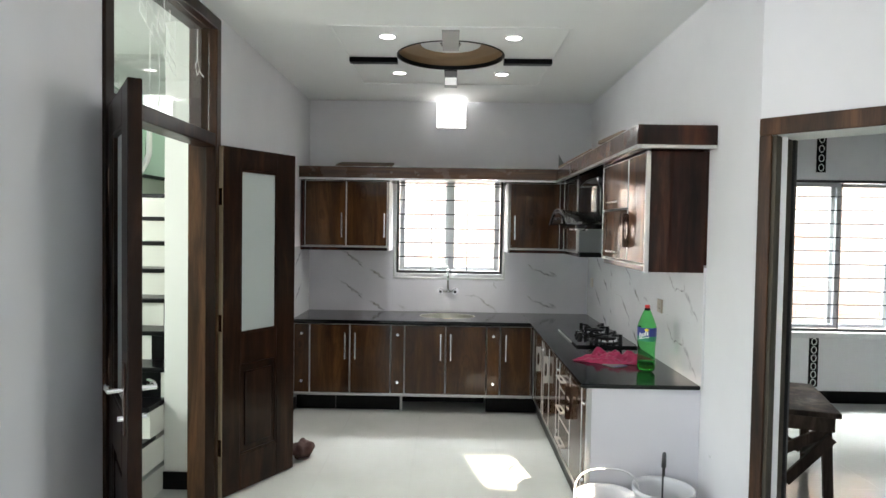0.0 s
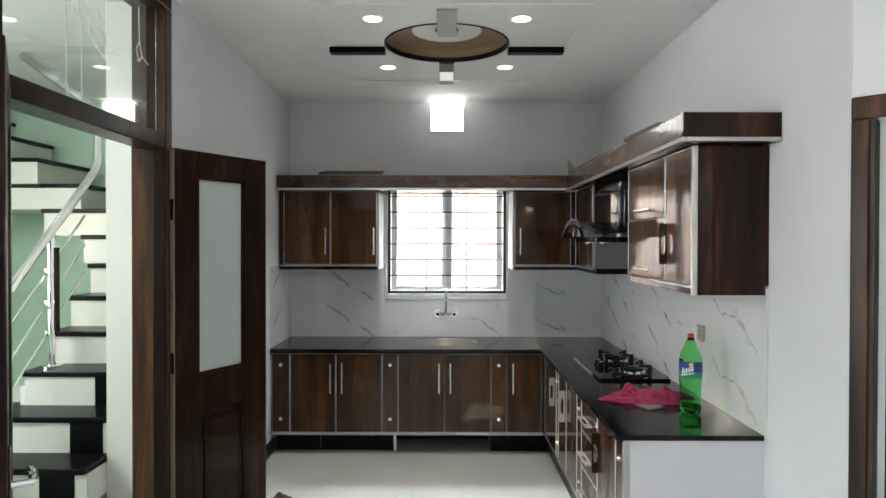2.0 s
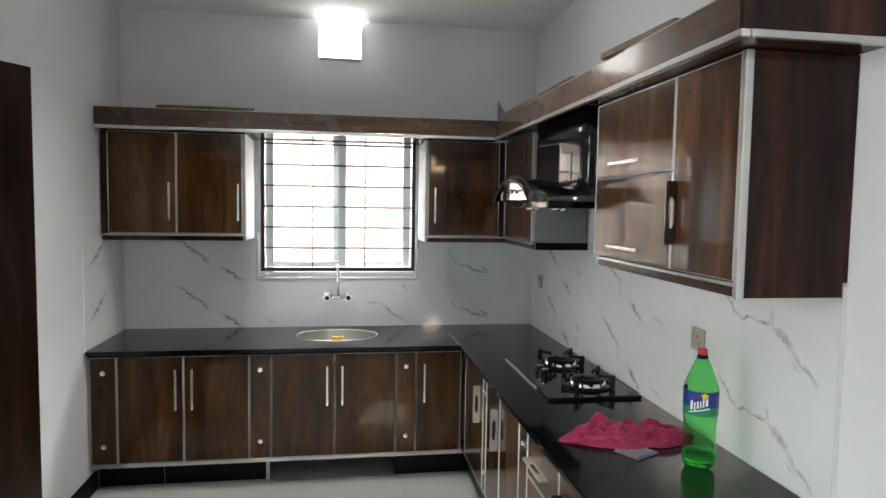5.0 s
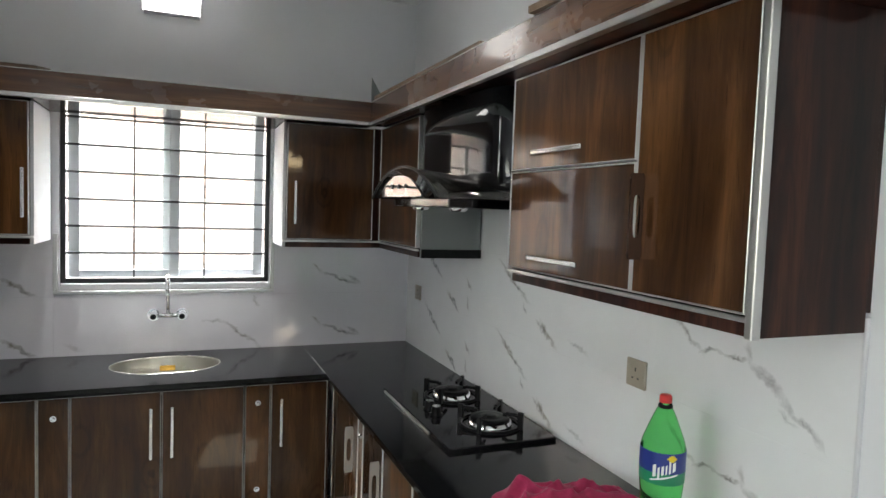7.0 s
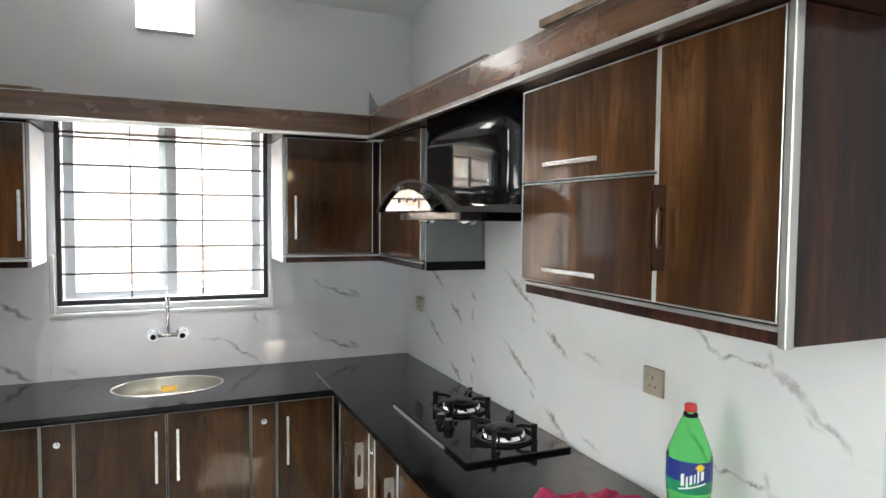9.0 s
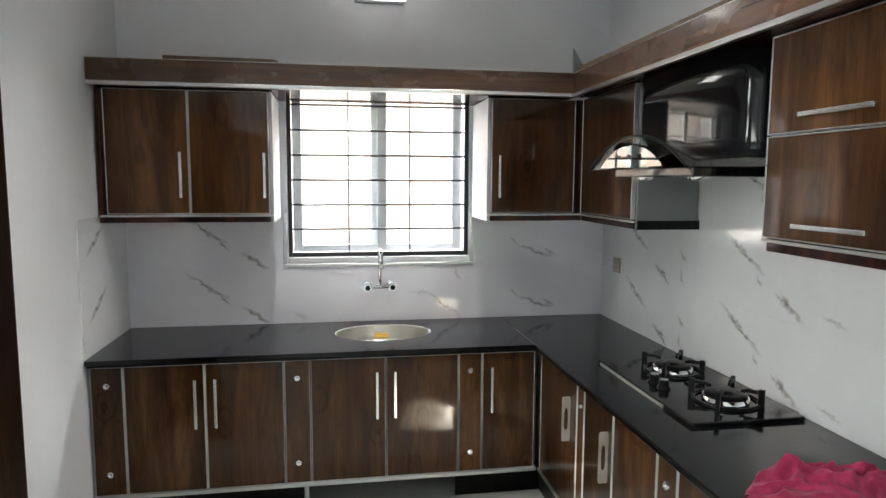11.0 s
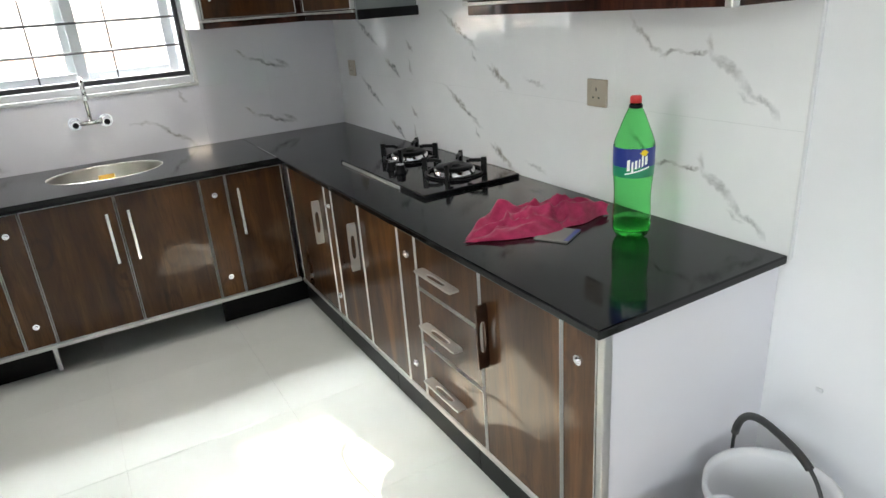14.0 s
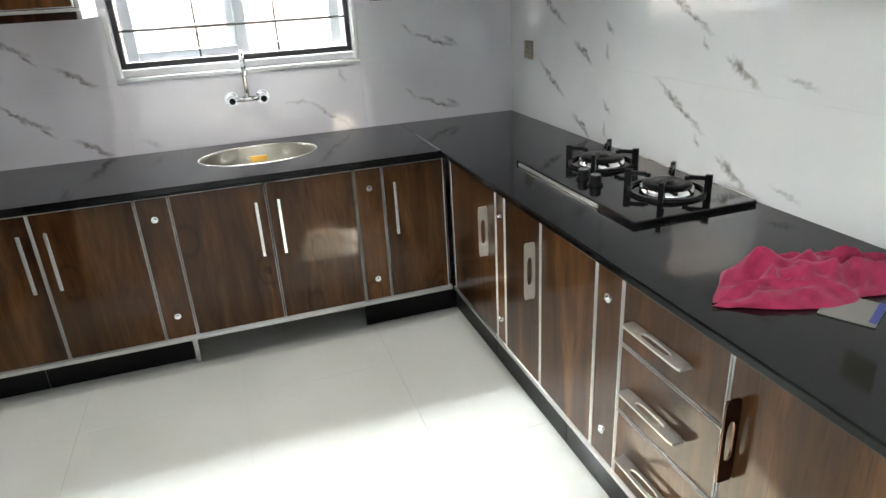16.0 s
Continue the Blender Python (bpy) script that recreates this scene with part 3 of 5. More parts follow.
def door_leaf(name, hinge, angle, width, height, flip, label, t=0.038, s0=0.135, s1=0.16):
    """A stile-and-rail leaf: frosted glass above, a raised panel below. Local x runs from the hinge."""
    leaf = thing(name, label, "door", "double door leaves", at=hinge)
    leaf.rotation_euler = (0, 0, radians(angle))
    e = width - s1
    for nm, a in (("stile", (0, s0, 0, height)), ("stile", (e, width, 0, height)), ("rail", (s0, e, 0, 0.22)), ("rail", (s0, e, height - 0.13, height)), ("rail", (s0, e, 0.78, 0.97))):
        part(nm, cuboid(a[0], a[1], -t / 2, t / 2, a[2], a[3], bevel=0.004), M["door"], leaf)
    part("hinge_edge", cuboid(-0.003, -0.0005, -t / 2 + 0.003, t / 2 - 0.003, 0.004, height - 0.004), M["raw_edge"], leaf, "unpainted pale wood edge")
    part("panel", cuboid(s0 - 0.004, e + 0.004, -0.009, 0.009, 0.21, 0.79), M["door"], leaf)
    bm = bmesh.new()
    for sgn in (-1, 1):
        put_box(bm, s0 + 0.04, e - 0.04, sgn * 0.009, sgn * 0.016, 0.27, 0.73, bevel=0.006)
    part("raised_field", bm, M["door"], leaf)
    bm = bmesh.new()
    for sgn in (-1, 1):
        for z0, z1 in ((0.22, 0.78), (0.97, height - 0.13)):
            for q in ((s0, s0 + 0.012, z0, z1), (e - 0.012, e, z0, z1), (s0 + 0.012, e - 0.012, z0, z0 + 0.012), (s0 + 0.012, e - 0.012, z1 - 0.012, z1)):
                put_box(bm, q[0], q[1], sgn * 0.0042, sgn * (t / 2 - 0.004), q[2], q[3])
    part("bead", bm, M["door"], leaf, "dark wooden glazing bead")
    part("glass_panel", cuboid(s0 - 0.004, e + 0.004, -0.004, 0.004, 0.965, height - 0.125), M["frost"], leaf, "frosted white glass")
    for z in (0.3, 1.05, 1.8):
        bm = cyl(bmesh.new(), (-0.008, flip * 0.02, z - 0.05), (-0.008, flip * 0.02, z + 0.05), 0.008, seg=12)
        put_box(bm, -0.0055, -0.0032, -t / 2 + 0.006, t / 2 - 0.002, z - 0.05, z + 0.05)
        part("hinge", bm, M["bronze_mid"], leaf, "worn steel butt hinge")
    return leaf


LEAF_H = 2.10
d2 = door_leaf("door_leaf", (LW + 0.03, DY1 + 0.03, 0.01), math.degrees(math.atan2(0.52, 0.295)), 0.60, LEAF_H, 1, "dark wooden door leaf with a frosted glass panel, standing open")
d1 = door_leaf("door_leaf", (LW + 0.034, DY0 - 0.038, 0.01), math.degrees(math.atan2(-0.51, 0.335)), 0.61, LEAF_H, -1, "dark wooden door leaf with a lever handle, swung wide open", 0.045)
for sgn in (1, -1):
    bm = cuboid(0.525, 0.565, sgn * 0.0225, sgn * 0.028, 0.93, 1.17, bevel=0.002)
    h = part("handle_plate", bm, M["brown_chrome"], d1, "dark bronze handle plate")
    bm = cyl(bmesh.new(), (0.545, sgn * 0.02, 1.08), (0.545, sgn * 0.075, 1.08), 0.009, seg=12)
    tube(bm, [(0.545, sgn * 0.068, 1.08), (0.49, sgn * 0.072, 1.08), (0.43, sgn * 0.066, 1.075)], 0.010, 10)
    part("lever", smooth(bm), M["chrome"], h, "chrome lever handle")
    part("key_turn", smooth(cyl(bmesh.new(), (0.545, sgn * 0.026, 0.985), (0.545, sgn * 0.045, 0.985), 0.011, 0.009, seg=14)), M["chrome"], h, "chrome key cylinder")

# side room doorway
fr2 = thing("door_frame_2", "dark wooden door frame round the side room doorway", "door frame", kind="structure")
for u0, u1 in ((DU0 - 0.047, DU0 + 0.006), (DU1 - 0.006, DU1 + 0.047)):
    part("architrave", diagonal(cuboid(u0, u1, -0.016, 0.0, 0, RZ, bevel=0.005)), M["jamb"], fr2)
part("architrave", diagonal(cuboid(DU0 - 0.047, DU1 + 0.047, -0.016, 0.0, RZ, RZ + 0.075, bevel=0.005)), M["jamb"], fr2)
for u0, u1, lip in ((DU0 + 0.0005, DU0 + 0.02, 0.012), (DU1 - 0.02, DU1 - 0.0005, -0.012)):
    part("jamb", diagonal(cuboid(u0, u1, 0.001, DT - 0.024, 0, RZ, bevel=0.003)), M["reveal"], fr2, "grey-brown inner jamb")
    part("stop", diagonal(cuboid(min(u0, u0 + lip), max(u1, u1 + lip), DT - 0.024, DT + 0.004, 0, RZ, bevel=0.002)), M["black_frame"], fr2, "black door stop")
part("head", diagonal(cuboid(DU0 + 0.021, DU1 - 0.021, 0.001, DT, RZ, RZ + 0.028, bevel=0.003)), M["cream"], fr2, "pale underside of the door head")

# ---------------------------------------------------------------- backsplash tiles
splash_back = thing("backsplash_back", "white glossy wall tiles with grey marble veins behind the sink", "wall tiles", kind="structure")
splash_side = thing("backsplash_side", "white glossy wall tiles with grey marble veins behind the hob", "wall tiles", kind="structure")
splash_left = thing("backsplash_left", "white glossy wall tiles with grey marble veins at the counter end", "wall tiles", kind="structure")
G = 0.00015
for a, c in ((-1.082, -0.86), (-0.86, WX0 - 0.026), (WX1 + 0.026, 1.20), (1.20, 1.632)):
    for za, zb in ((0.82, 1.138), (1.138, 1.46)):
        part("tile", cuboid(a + G, c - G, BW - 0.01, BW - 0.0005, za + G, zb - G, bevel=0.0), M["marble_back"], splash_back)
for a, c in ((WX0 - 0.026, 0.28), (0.28, WX1 + 0.026)):
    part("tile", cuboid(a + G, c - G, BW - 0.01, BW - 0.0005, 0.82 + G, 1.148, bevel=0.0), M["marble_back"], splash_back)
ys = [4.17, 4.77, 5.37, 5.97, 6.57, BW - 0.011]
for a, c in zip(ys, ys[1:]):
    for za, zb in ((0.82, 1.138), (1.138, 1.46)):
        part("tile", cuboid(RW - 0.01, RW - 0.0005, a + G, c - G, za + G, zb - G, bevel=0.0), M["marble_side"], splash_side)
for a, c in ((5.12, 5.55), (5.55, 5.98)):
    part("tile", cuboid(RW - 0.01, RW - 0.0005, a + G, c - G, 1.46 + G, 2.06, bevel=0.0), M["marble_side"], splash_side)
part("edge_strip", cuboid(RW - 0.0125, RW, 4.163, 4.17, 0.82, 1.46, bevel=0.002), M["white_plastic"], splash_side, "white tile edge strip")
for za, zb in ((0.82, 1.138), (1.138, 1.46)):
    part("tile", cuboid(LW + 0.0005, LW + 0.008, 6.37, BW - 0.011, za + G, zb - G, bevel=0.0), M["marble_side"], splash_left)

# ---------------------------------------------------------------- worktop with the sink cut out
TOP, FY, FX = 0.83, 6.355, 0.998
SX, SY, SA, SB = 0.275, 6.73, 0.255, 0.185


def worktop_with_hole():
    bm = bmesh.new()
    def ring(z):
        outer = []
        x0, x1, y0, y1 = LW + 0.009, FX, FY, BW - 0.011
        inner = [(SX + SA * math.cos(2 * math.pi * k / 48), SY + SB * math.sin(2 * math.pi * k / 48)) for k in range(48)]
        for k in range(48):
            a = 2 * math.pi * k / 48
            dx, dy = math.cos(a), math.sin(a)
            tx = ((x1 - SX) / dx if dx > 1e-6 else (x0 - SX) / dx if dx < -1e-6 else 1e9)
            ty = ((y1 - SY) / dy if dy > 1e-6 else (y0 - SY) / dy if dy < -1e-6 else 1e9)
            t = min(tx, ty)
            outer.append((SX + t * dx, SY + t * dy))
        for cx, cy in ((x0, y0), (x1, y0), (x0, y1), (x1, y1)):
            k = min(range(48), key=lambda i: (outer[i][0] - cx) ** 2 + (outer[i][1] - cy) ** 2)
            outer[k] = (cx, cy)
        return [bm.verts.new((*p, z)) for p in inner], [bm.verts.new((*p, z)) for p in outer]
    it, ot = ring(TOP)
    ib, ob_ = ring(TOP - 0.022)
    for k in range(48):
        j = (k + 1) % 48
        bm.faces.new((it[k], it[j], ot[j], ot[k]))
        bm.faces.new((ib[k], ib[j], ob_[j], ob_[k]))
        bm.faces.new((it[k], it[j], ib[j], ib[k]))
        bm.faces.new((ot[k], ot[j], ob_[j], ob_[k]))
    return bm


worktop = thing("worktop", "black polished granite worktop running round the corner", "worktop")
part("slab", worktop_with_hole(), M["granite"], worktop)
part("slab", cuboid(FX, RW - 0.011, 4.170, BW - 0.011, TOP - 0.022, TOP + 0.001, bevel=0.004), M["granite"], worktop)
# seam between the slabs; the bright strip also stands for its highlight
part("joint", cuboid(FX - 0.004, FX + 0.002, FY + 0.004, 6.72, TOP - 0.002, TOP + 0.0022), M["steel"], worktop, "joint between the slabs, its bright highlight put into pale metal")
part("under_edge", cuboid(LW + 0.012, FX + 0.03, FY + 0.018, FY + 0.03, TOP - 0.037, TOP - 0.0225), M["black_stone"], worktop)
part("under_edge", cuboid(FX + 0.03, FX + 0.05, 4.20, FY + 0.03, TOP - 0.037, TOP - 0.0225), M["black_stone"], worktop)

sink = thing("kitchen_sink", "oval stainless steel sink set into the granite", "sink")
prof = [(1.006, 0.0006), (1.0, 0.0014), (0.988, 0.0006), (0.972, -0.008), (0.94, -0.05), (0.88, -0.09), (0.72, -0.115), (0.3, -0.124), (0.10, -0.126), (0.10, -0.130)]
bm = lathe(bmesh.new(), prof, 56, (SX, SY, TOP), SA, SB)
part("bowl", smooth(bm, 60), M["sink_steel"], sink)
part("drain", smooth(lathe(bmesh.new(), [(0.0, 0.004), (0.026, 0.004), (0.036, 0.001), (0.038, -0.004)], 24, (SX - 0.01, SY, TOP - 0.124))), M["chrome"], sink, "chrome drain")
part("sticker", cuboid(SX - 0.035, SX + 0.04, SY + 0.158, SY + 0.1665, TOP - 0.072, TOP - 0.045, bevel=0.002), mat("amber_sticker", (0.6, 0.35, 0.05), 0.6), sink, "amber paper sticker in the bowl")

tap = thing("mixer_tap", "chrome wall mixer tap with a tall swan neck", "tap")
bm = bmesh.new()
tube(bm, [(0.205, BW - 0.045, 1.035), (0.345, BW - 0.045, 1.035)], 0.013, 14)
part("body", smooth(bm), M["chrome"], tap)
for x in (0.205, 0.345):
    bm = cyl(bmesh.new(), (x, BW - 0.011, 1.035), (x, BW - 0.06, 1.035), 0.02, seg=20)
    cyl(bm, (x, BW - 0.011, 1.035), (x, BW - 0.017, 1.035), 0.032, seg=24)
    part("flange", smooth(bm), M["chrome"], tap)
    bm = cyl(bmesh.new(), (x, BW - 0.06, 1.035), (x, BW - 0.09, 1.035), 0.024, 0.02, seg=8)
    part("knob", smooth(bm), M["chrome"], tap, "chrome cross knob")
    part("knob_cap", cyl(bmesh.new(), (x, BW - 0.09, 1.035), (x, BW - 0.094, 1.035), 0.014, seg=16), M["black_metal"], tap, "dark knob cap")
pts = [(0.275, BW - 0.045, 1.04), (0.275, BW - 0.045, 1.20)]
pts += [(0.275, BW - 0.045 - 0.06 * (1 - math.cos(a)), 1.20 + 0.055 * math.sin(a)) for a in [math.pi * k / 10 for k in range(1, 11)]]
pts += [(0.275, BW - 0.165, 1.17)]
part("spout", smooth(tube(bmesh.new(), pts, 0.0105, 14)), M["chrome"], tap)
part("aerator", smooth(cyl(bmesh.new(), (0.275, BW - 0.165, 1.175), (0.275, BW - 0.165, 1.155), 0.014, seg=16)), M["chrome"], tap)


# ---------------------------------------------------------------- cabinets
class Run:
    """A cabinet front plane: along x facing -y (back run) or along y facing -x (side run)."""
    def __init__(self, axis, front):
        self.axis, self.front = axis, front

    def box(self, u0, u1, d0, d1, z0, z1, bevel=0.0, bm=None):
        bm = bm or bmesh.new()
        a, b = self.front - d1, self.front - d0
        if self.axis == "x":
            return put_box(bm, u0, u1, a, b, z0, z1, bevel)
        return put_box(bm, a, b, u0, u1, z0, z1, bevel)

    def pt(self, u, d, z):
        return (u, self.front - d, z) if self.axis == "x" else (self.front - d, u, z)


def bar_handle(run, parent, u, z0, z1, upright=True):
    """A slim square bow handle in satin chrome."""
    bm = bmesh.new()
    if upright:
        run.box(u - 0.007, u + 0.007, 0.026, 0.034, z0, z1, 0.002, bm)
        for z in (z0 + 0.02, z1 - 0.02):
            run.box(u - 0.005, u + 0.005, 0.0, 0.027, z - 0.005, z + 0.005, 0, bm)
    else:
        a, b = u
        run.box(a, b, 0.026, 0.034, z0 - 0.007, z0 + 0.007, 0.002, bm)
        for q in (a + 0.02, b - 0.02):
            run.box(q - 0.005, q + 0.005, 0.0, 0.027, z0 - 0.005, z0 + 0.005, 0, bm)
    return part("handle", bm, M["steel"], parent, "slim satin chrome handle")


def plate_handle(run, parent, u0, u1, z0, z1, metal="chrome"):
    """A chrome blade standing out from the front, pierced by a long oval; its long side is the larger span."""
    bm = bmesh.new()
    n, depth, t = 40, 0.037, 0.003
    wide = (u1 - u0) > (z1 - z0)
    cu, cz = (u0 + u1) / 2, (z0 + z1) / 2
    half = ((u1 - u0) if wide else (z1 - z0)) / 2
    def at(a, d, off):
        return run.pt(cu + a, 0.019 + d, cz + off) if wide else run.pt(cu + off, 0.019 + d, cz + a)
    def ring(off):
        inn, out = [], []
        for k in range(n):
            a = 2 * math.pi * (k + 0.5) / n
            c, s_ = math.cos(a), math.sin(a)
            inn.append(bm.verts.new(at(half * 0.5 * math.copysign(abs(c) ** 0.55, c), depth / 2 + 0.26 * depth * math.copysign(abs(s_) ** 0.8, s_), off)))
            q = 1 / max(abs(c), abs(s_))
            out.append(bm.verts.new(at(half * c * q, depth / 2 + depth / 2 * s_ * q, off)))
        return inn, out
    i0, o0 = ring(t)
    i1, o1 = ring(-t)
    for k in range(n):
        j = (k + 1) % n
        bm.faces.new((i0[k], i0[j], o0[j], o0[k]))
        bm.faces.new((i1[k], i1[j], o1[j], o1[k]))
        bm.faces.new((i0[k], i0[j], i1[j], i1[k]))
        bm.faces.new((o0[k], o0[j], o1[j], o1[k]))
    return part("handle", bm, M[metal], parent, "metal blade handle pierced by an oval")


def front_panel(run, parent, u0, u1, z0, z1, name="door", trim=0.006, label=""):
    """A laminate panel with a thin aluminium edge profile all round."""
    p = part(name, run.box(u0 + trim, u1 - trim, 0.0, 0.018, z0 + trim, z1 - trim, 0.001), M["wood"], parent, label)
    bm = bmesh.new()
    run.box(u0 + 0.002, u0 + trim, -0.001, 0.021, z0 + 0.002, z1 - 0.002, 0.002, bm)
    run.box(u1 - trim, u1 - 0.002, -0.001, 0.021, z0 + 0.002, z1 - 0.002, 0.002, bm)
    run.box(u0 + trim, u1 - trim, -0.001, 0.021, z0 + 0.002, z0 + trim, 0.002, bm)
    run.box(u0 + trim, u1 - trim, -0.001, 0.021, z1 - trim, z1 - 0.002, 0.002, bm)
    part("edge_profile", bm, M["alu"], p, "aluminium edge profile")
    return p


def screw(run, parent, u, z):
    bm = bmesh.new()
    cyl(bm, run.pt(u, 0.018, z), run.pt(u, 0.024, z), 0.014, 0.013, seg=20)
    cyl(bm, run.pt(u, 0.024, z), run.pt(u, 0.030, z), 0.008, 0.005, seg=16)
    return part("knob", smooth(bm), M["chrome"], parent, "small round chrome knob")


B0, B1 = 0.175, 0.79
back = Run("x", 6.415)
side = Run("y", 1.058)


def base_unit(run, u0, u1, fronts, label, group, top=0.787):
    """Carcass with its fronts: tuples (kind, u0, u1)."""
    c = thing("base_cabinet", label, "cabinet", group)
    depth = 0.55
    part("carcass", run.box(u0 + 0.002, u1 - 0.002, -depth, -0.003, B0, top), M["wood_side"], c)
    for f in fronts:
        kind, a, b = f[:3]
        if kind == "door":
            d = front_panel(run, c, a, b, B0, B1)
            if len(f) > 3 and f[3] == "bar":
                bar_handle(run, d, f[4], 0.48, 0.715)
            elif len(f) > 3 and f[3] == "plate":
                plate_handle(run, d, f[4] - 0.01, f[4] + 0.01, f[5], f[6], f[7] if len(f) > 7 else "handle_steel")
        elif kind == "filler":
            d = front_panel(run, c, a, b, B0, B1, "filler_panel")
            um = (a + b) / 2
            for z in (0.28, 0.70):
                screw(run, d, um, z)
        elif kind == "drawers":
            zs = [B0, 0.395, 0.60, B1]
            for za, zb in zip(zs, zs[1:]):
                d = front_panel(run, c, a, b, za, zb, "drawer")
                zm = (za + zb) / 2 - 0.01
                plate_handle(run, d, b - 0.27, b - 0.05, zm - 0.01, zm + 0.01, "handle_steel")
    part("bottom_rail", run.box(u0, u1, -0.02, 0.02, B0 - 0.02, B0 - 0.001, 0.003), M["alu"], c, "aluminium bottom rail")
    part("top_rail", run.box(u0, u1, -0.02, 0.012, B1 + 0.001, B1 + 0.0045, 0.001), M["alu"], c, "aluminium top rail")
    return c


gb = "base cabinets under the worktop"
wl = "walnut laminate base cabinet edged with aluminium strips"
base_unit(back, -1.078, -0.22, [("filler", -1.078, -0.935), ("door", -0.935, -0.58, "bar", -0.622), ("door", -0.58, -0.22, "bar", -0.532)], wl + ", two doors", gb)
base_unit(back, -0.22, 0.625, [("filler", -0.22, -0.097), ("door", -0.097, 0.265, "bar", 0.222), ("door", 0.265, 0.625, "bar", 0.31)], wl + " under the sink", gb, 0.685)
base_unit(back, 0.625, 1.035, [("filler", 0.625, 0.745), ("door", 0.745, 1.02, "bar", 0.795)], wl + " at the inner corner", gb)
base_unit(side, 5.79, 6.39, [("door", 5.87, 6.36, "plate", 5.95, 0.50, 0.70), ("filler", 5.79, 5.87)], wl + " beside the inner corner", gb)
base_unit(side, 5.18, 5.79, [("door", 5.51, 5.79, "plate", 5.55, 0.50, 0.70), ("door", 5.18, 5.51)], wl + " under the gas hob", gb)
base_unit(side, 4.68, 5.18, [("filler", 5.055, 5.18), ("drawers", 4.68, 5.055)], "walnut laminate base cabinet with three drawers", gb)
base_unit(side, 4.215, 4.68, [("door", 4.335, 4.68, "plate", 4.645, 0.50, 0.70, "brown_chrome"), ("filler", 4.215, 4.335)], wl + " at the free end", gb)
end = thing("end_panel", "white painted panel closing the end of the base cabinets", "end panel")
part("board", cuboid(1.062, RW - 0.002, 4.195, 4.212, 0.0, TOP - 0.023), M["panel_white"], end)
part("corner_profile", cuboid(1.036, 1.062, 4.192, 4.213, 0.0, TOP - 0.023, bevel=0.003), M["alu"], end, "aluminium corner profile")

kick = thing("kickboard", "black stone kickboard tiles below the base cabinets", "kickboard", kind="structure")
for a, c in ((-1.077, -0.72), (-0.719, -0.14)):
    part("kick_tile", cuboid(a, c - 0.002, 6.52, 6.53, 0, B0 - 0.022, bevel=0.001, seg=1), M["black_stone"], kick)
part("kick_tile", cuboid(0.63, 1.088, 6.50, 6.51, 0, B0 - 0.022, bevel=0.001, seg=1), M["black_stone"], kick)
# black sheet put in for the shade of the open recess
part("recess_shade", cuboid(-0.14, 0.63, 6.80, 6.81, 0, B0 - 0.022), M["black_stone"], kick, "black sheet standing for the shade behind the missing kick tile")
part("support_leg", cuboid(-0.137, -0.118, 6.49, 6.515, 0, B0 - 0.02, bevel=0.002), M["alu"], kick, "aluminium support leg")
for a, c in ((4.214, 4.80), (4.80, 5.40), (5.40, 6.0), (6.0, 6.50)):
    part("kick_tile", cuboid(1.085, 1.095, a, c - 0.002, 0, B0 - 0.022, bevel=0.001, seg=1), M["black_stone"], kick)

# wall cabinets
U0, U1 = 1.47, 2.065
wback = Run("x", 6.635)
wside = Run("y", 1.335)
gw = "wall cabinets under the cornice"


def wall_unit(run, u0, u1, label, depth, side_mats):
    c = thing("wall_cabinet", label, "cabinet", gw)
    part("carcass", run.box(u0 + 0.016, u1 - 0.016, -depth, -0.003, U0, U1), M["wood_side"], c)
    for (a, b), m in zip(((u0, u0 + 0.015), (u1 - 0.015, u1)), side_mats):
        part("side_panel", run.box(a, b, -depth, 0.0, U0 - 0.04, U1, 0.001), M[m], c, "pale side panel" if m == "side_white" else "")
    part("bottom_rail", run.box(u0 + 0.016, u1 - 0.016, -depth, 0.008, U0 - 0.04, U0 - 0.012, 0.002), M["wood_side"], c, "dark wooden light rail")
    part("rail_profile", run.box(u0, u1, 0.0085, 0.02, U0 - 0.012, U0 - 0.002, 0.002), M["alu"], c, "aluminium rail profile")
    return c


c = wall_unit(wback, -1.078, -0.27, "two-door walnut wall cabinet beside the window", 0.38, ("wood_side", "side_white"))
d = front_panel(wback, c, -1.04, -0.66, U0, U1)
bar_handle(wback, d, -0.70, 1.55, 1.77)
d = front_panel(wback, c, -0.66, -0.285, U0, U1)
bar_handle(wback, d, -0.31, 1.55, 1.77)
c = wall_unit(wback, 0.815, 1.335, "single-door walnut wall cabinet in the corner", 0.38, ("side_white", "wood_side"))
d = front_panel(wback, c, 0.83, 1.285, U0, U1)
bar_handle(wback, d, 0.875, 1.55, 1.77)
c = wall_unit(wside, 5.985, 6.63, "small walnut wall cabinet beside the cooker hood", 0.29, ("grey_panel", "wood_side"))
front_panel(wside, c, 6.0, 6.60, U0, U1)
part("dark_base", cuboid(1.335, RW - 0.012, 5.975, 5.984, U0 - 0.042, U0 - 0.002), M["black_metal"], c, "black lower strip")
c = wall_unit(wside, 4.165, 5.12, "walnut wall cabinet with lift-up doors and a tall door", 0.29, ("wood_side", "wood_side"))
for za, zb, zh in ((U0, 1.775, 1.515), (1.775, U1, 1.825)):
    d = front_panel(wside, c, 4.51, 5.12, za, zb, "lift_door")
    bar_handle(wside, d, (4.72, 4.98), zh, zh, False)
d = front_panel(wside, c, 4.178, 4.51, U0, U1)
plate_handle(wside, d, 4.47, 4.49, 1.55, 1.745, "brown_chrome")
part("corner_profile", cuboid(1.312, 1.335, 4.158, 4.1765, U0 - 0.042, U1, bevel=0.003), M["alu"], c, "aluminium corner profile")
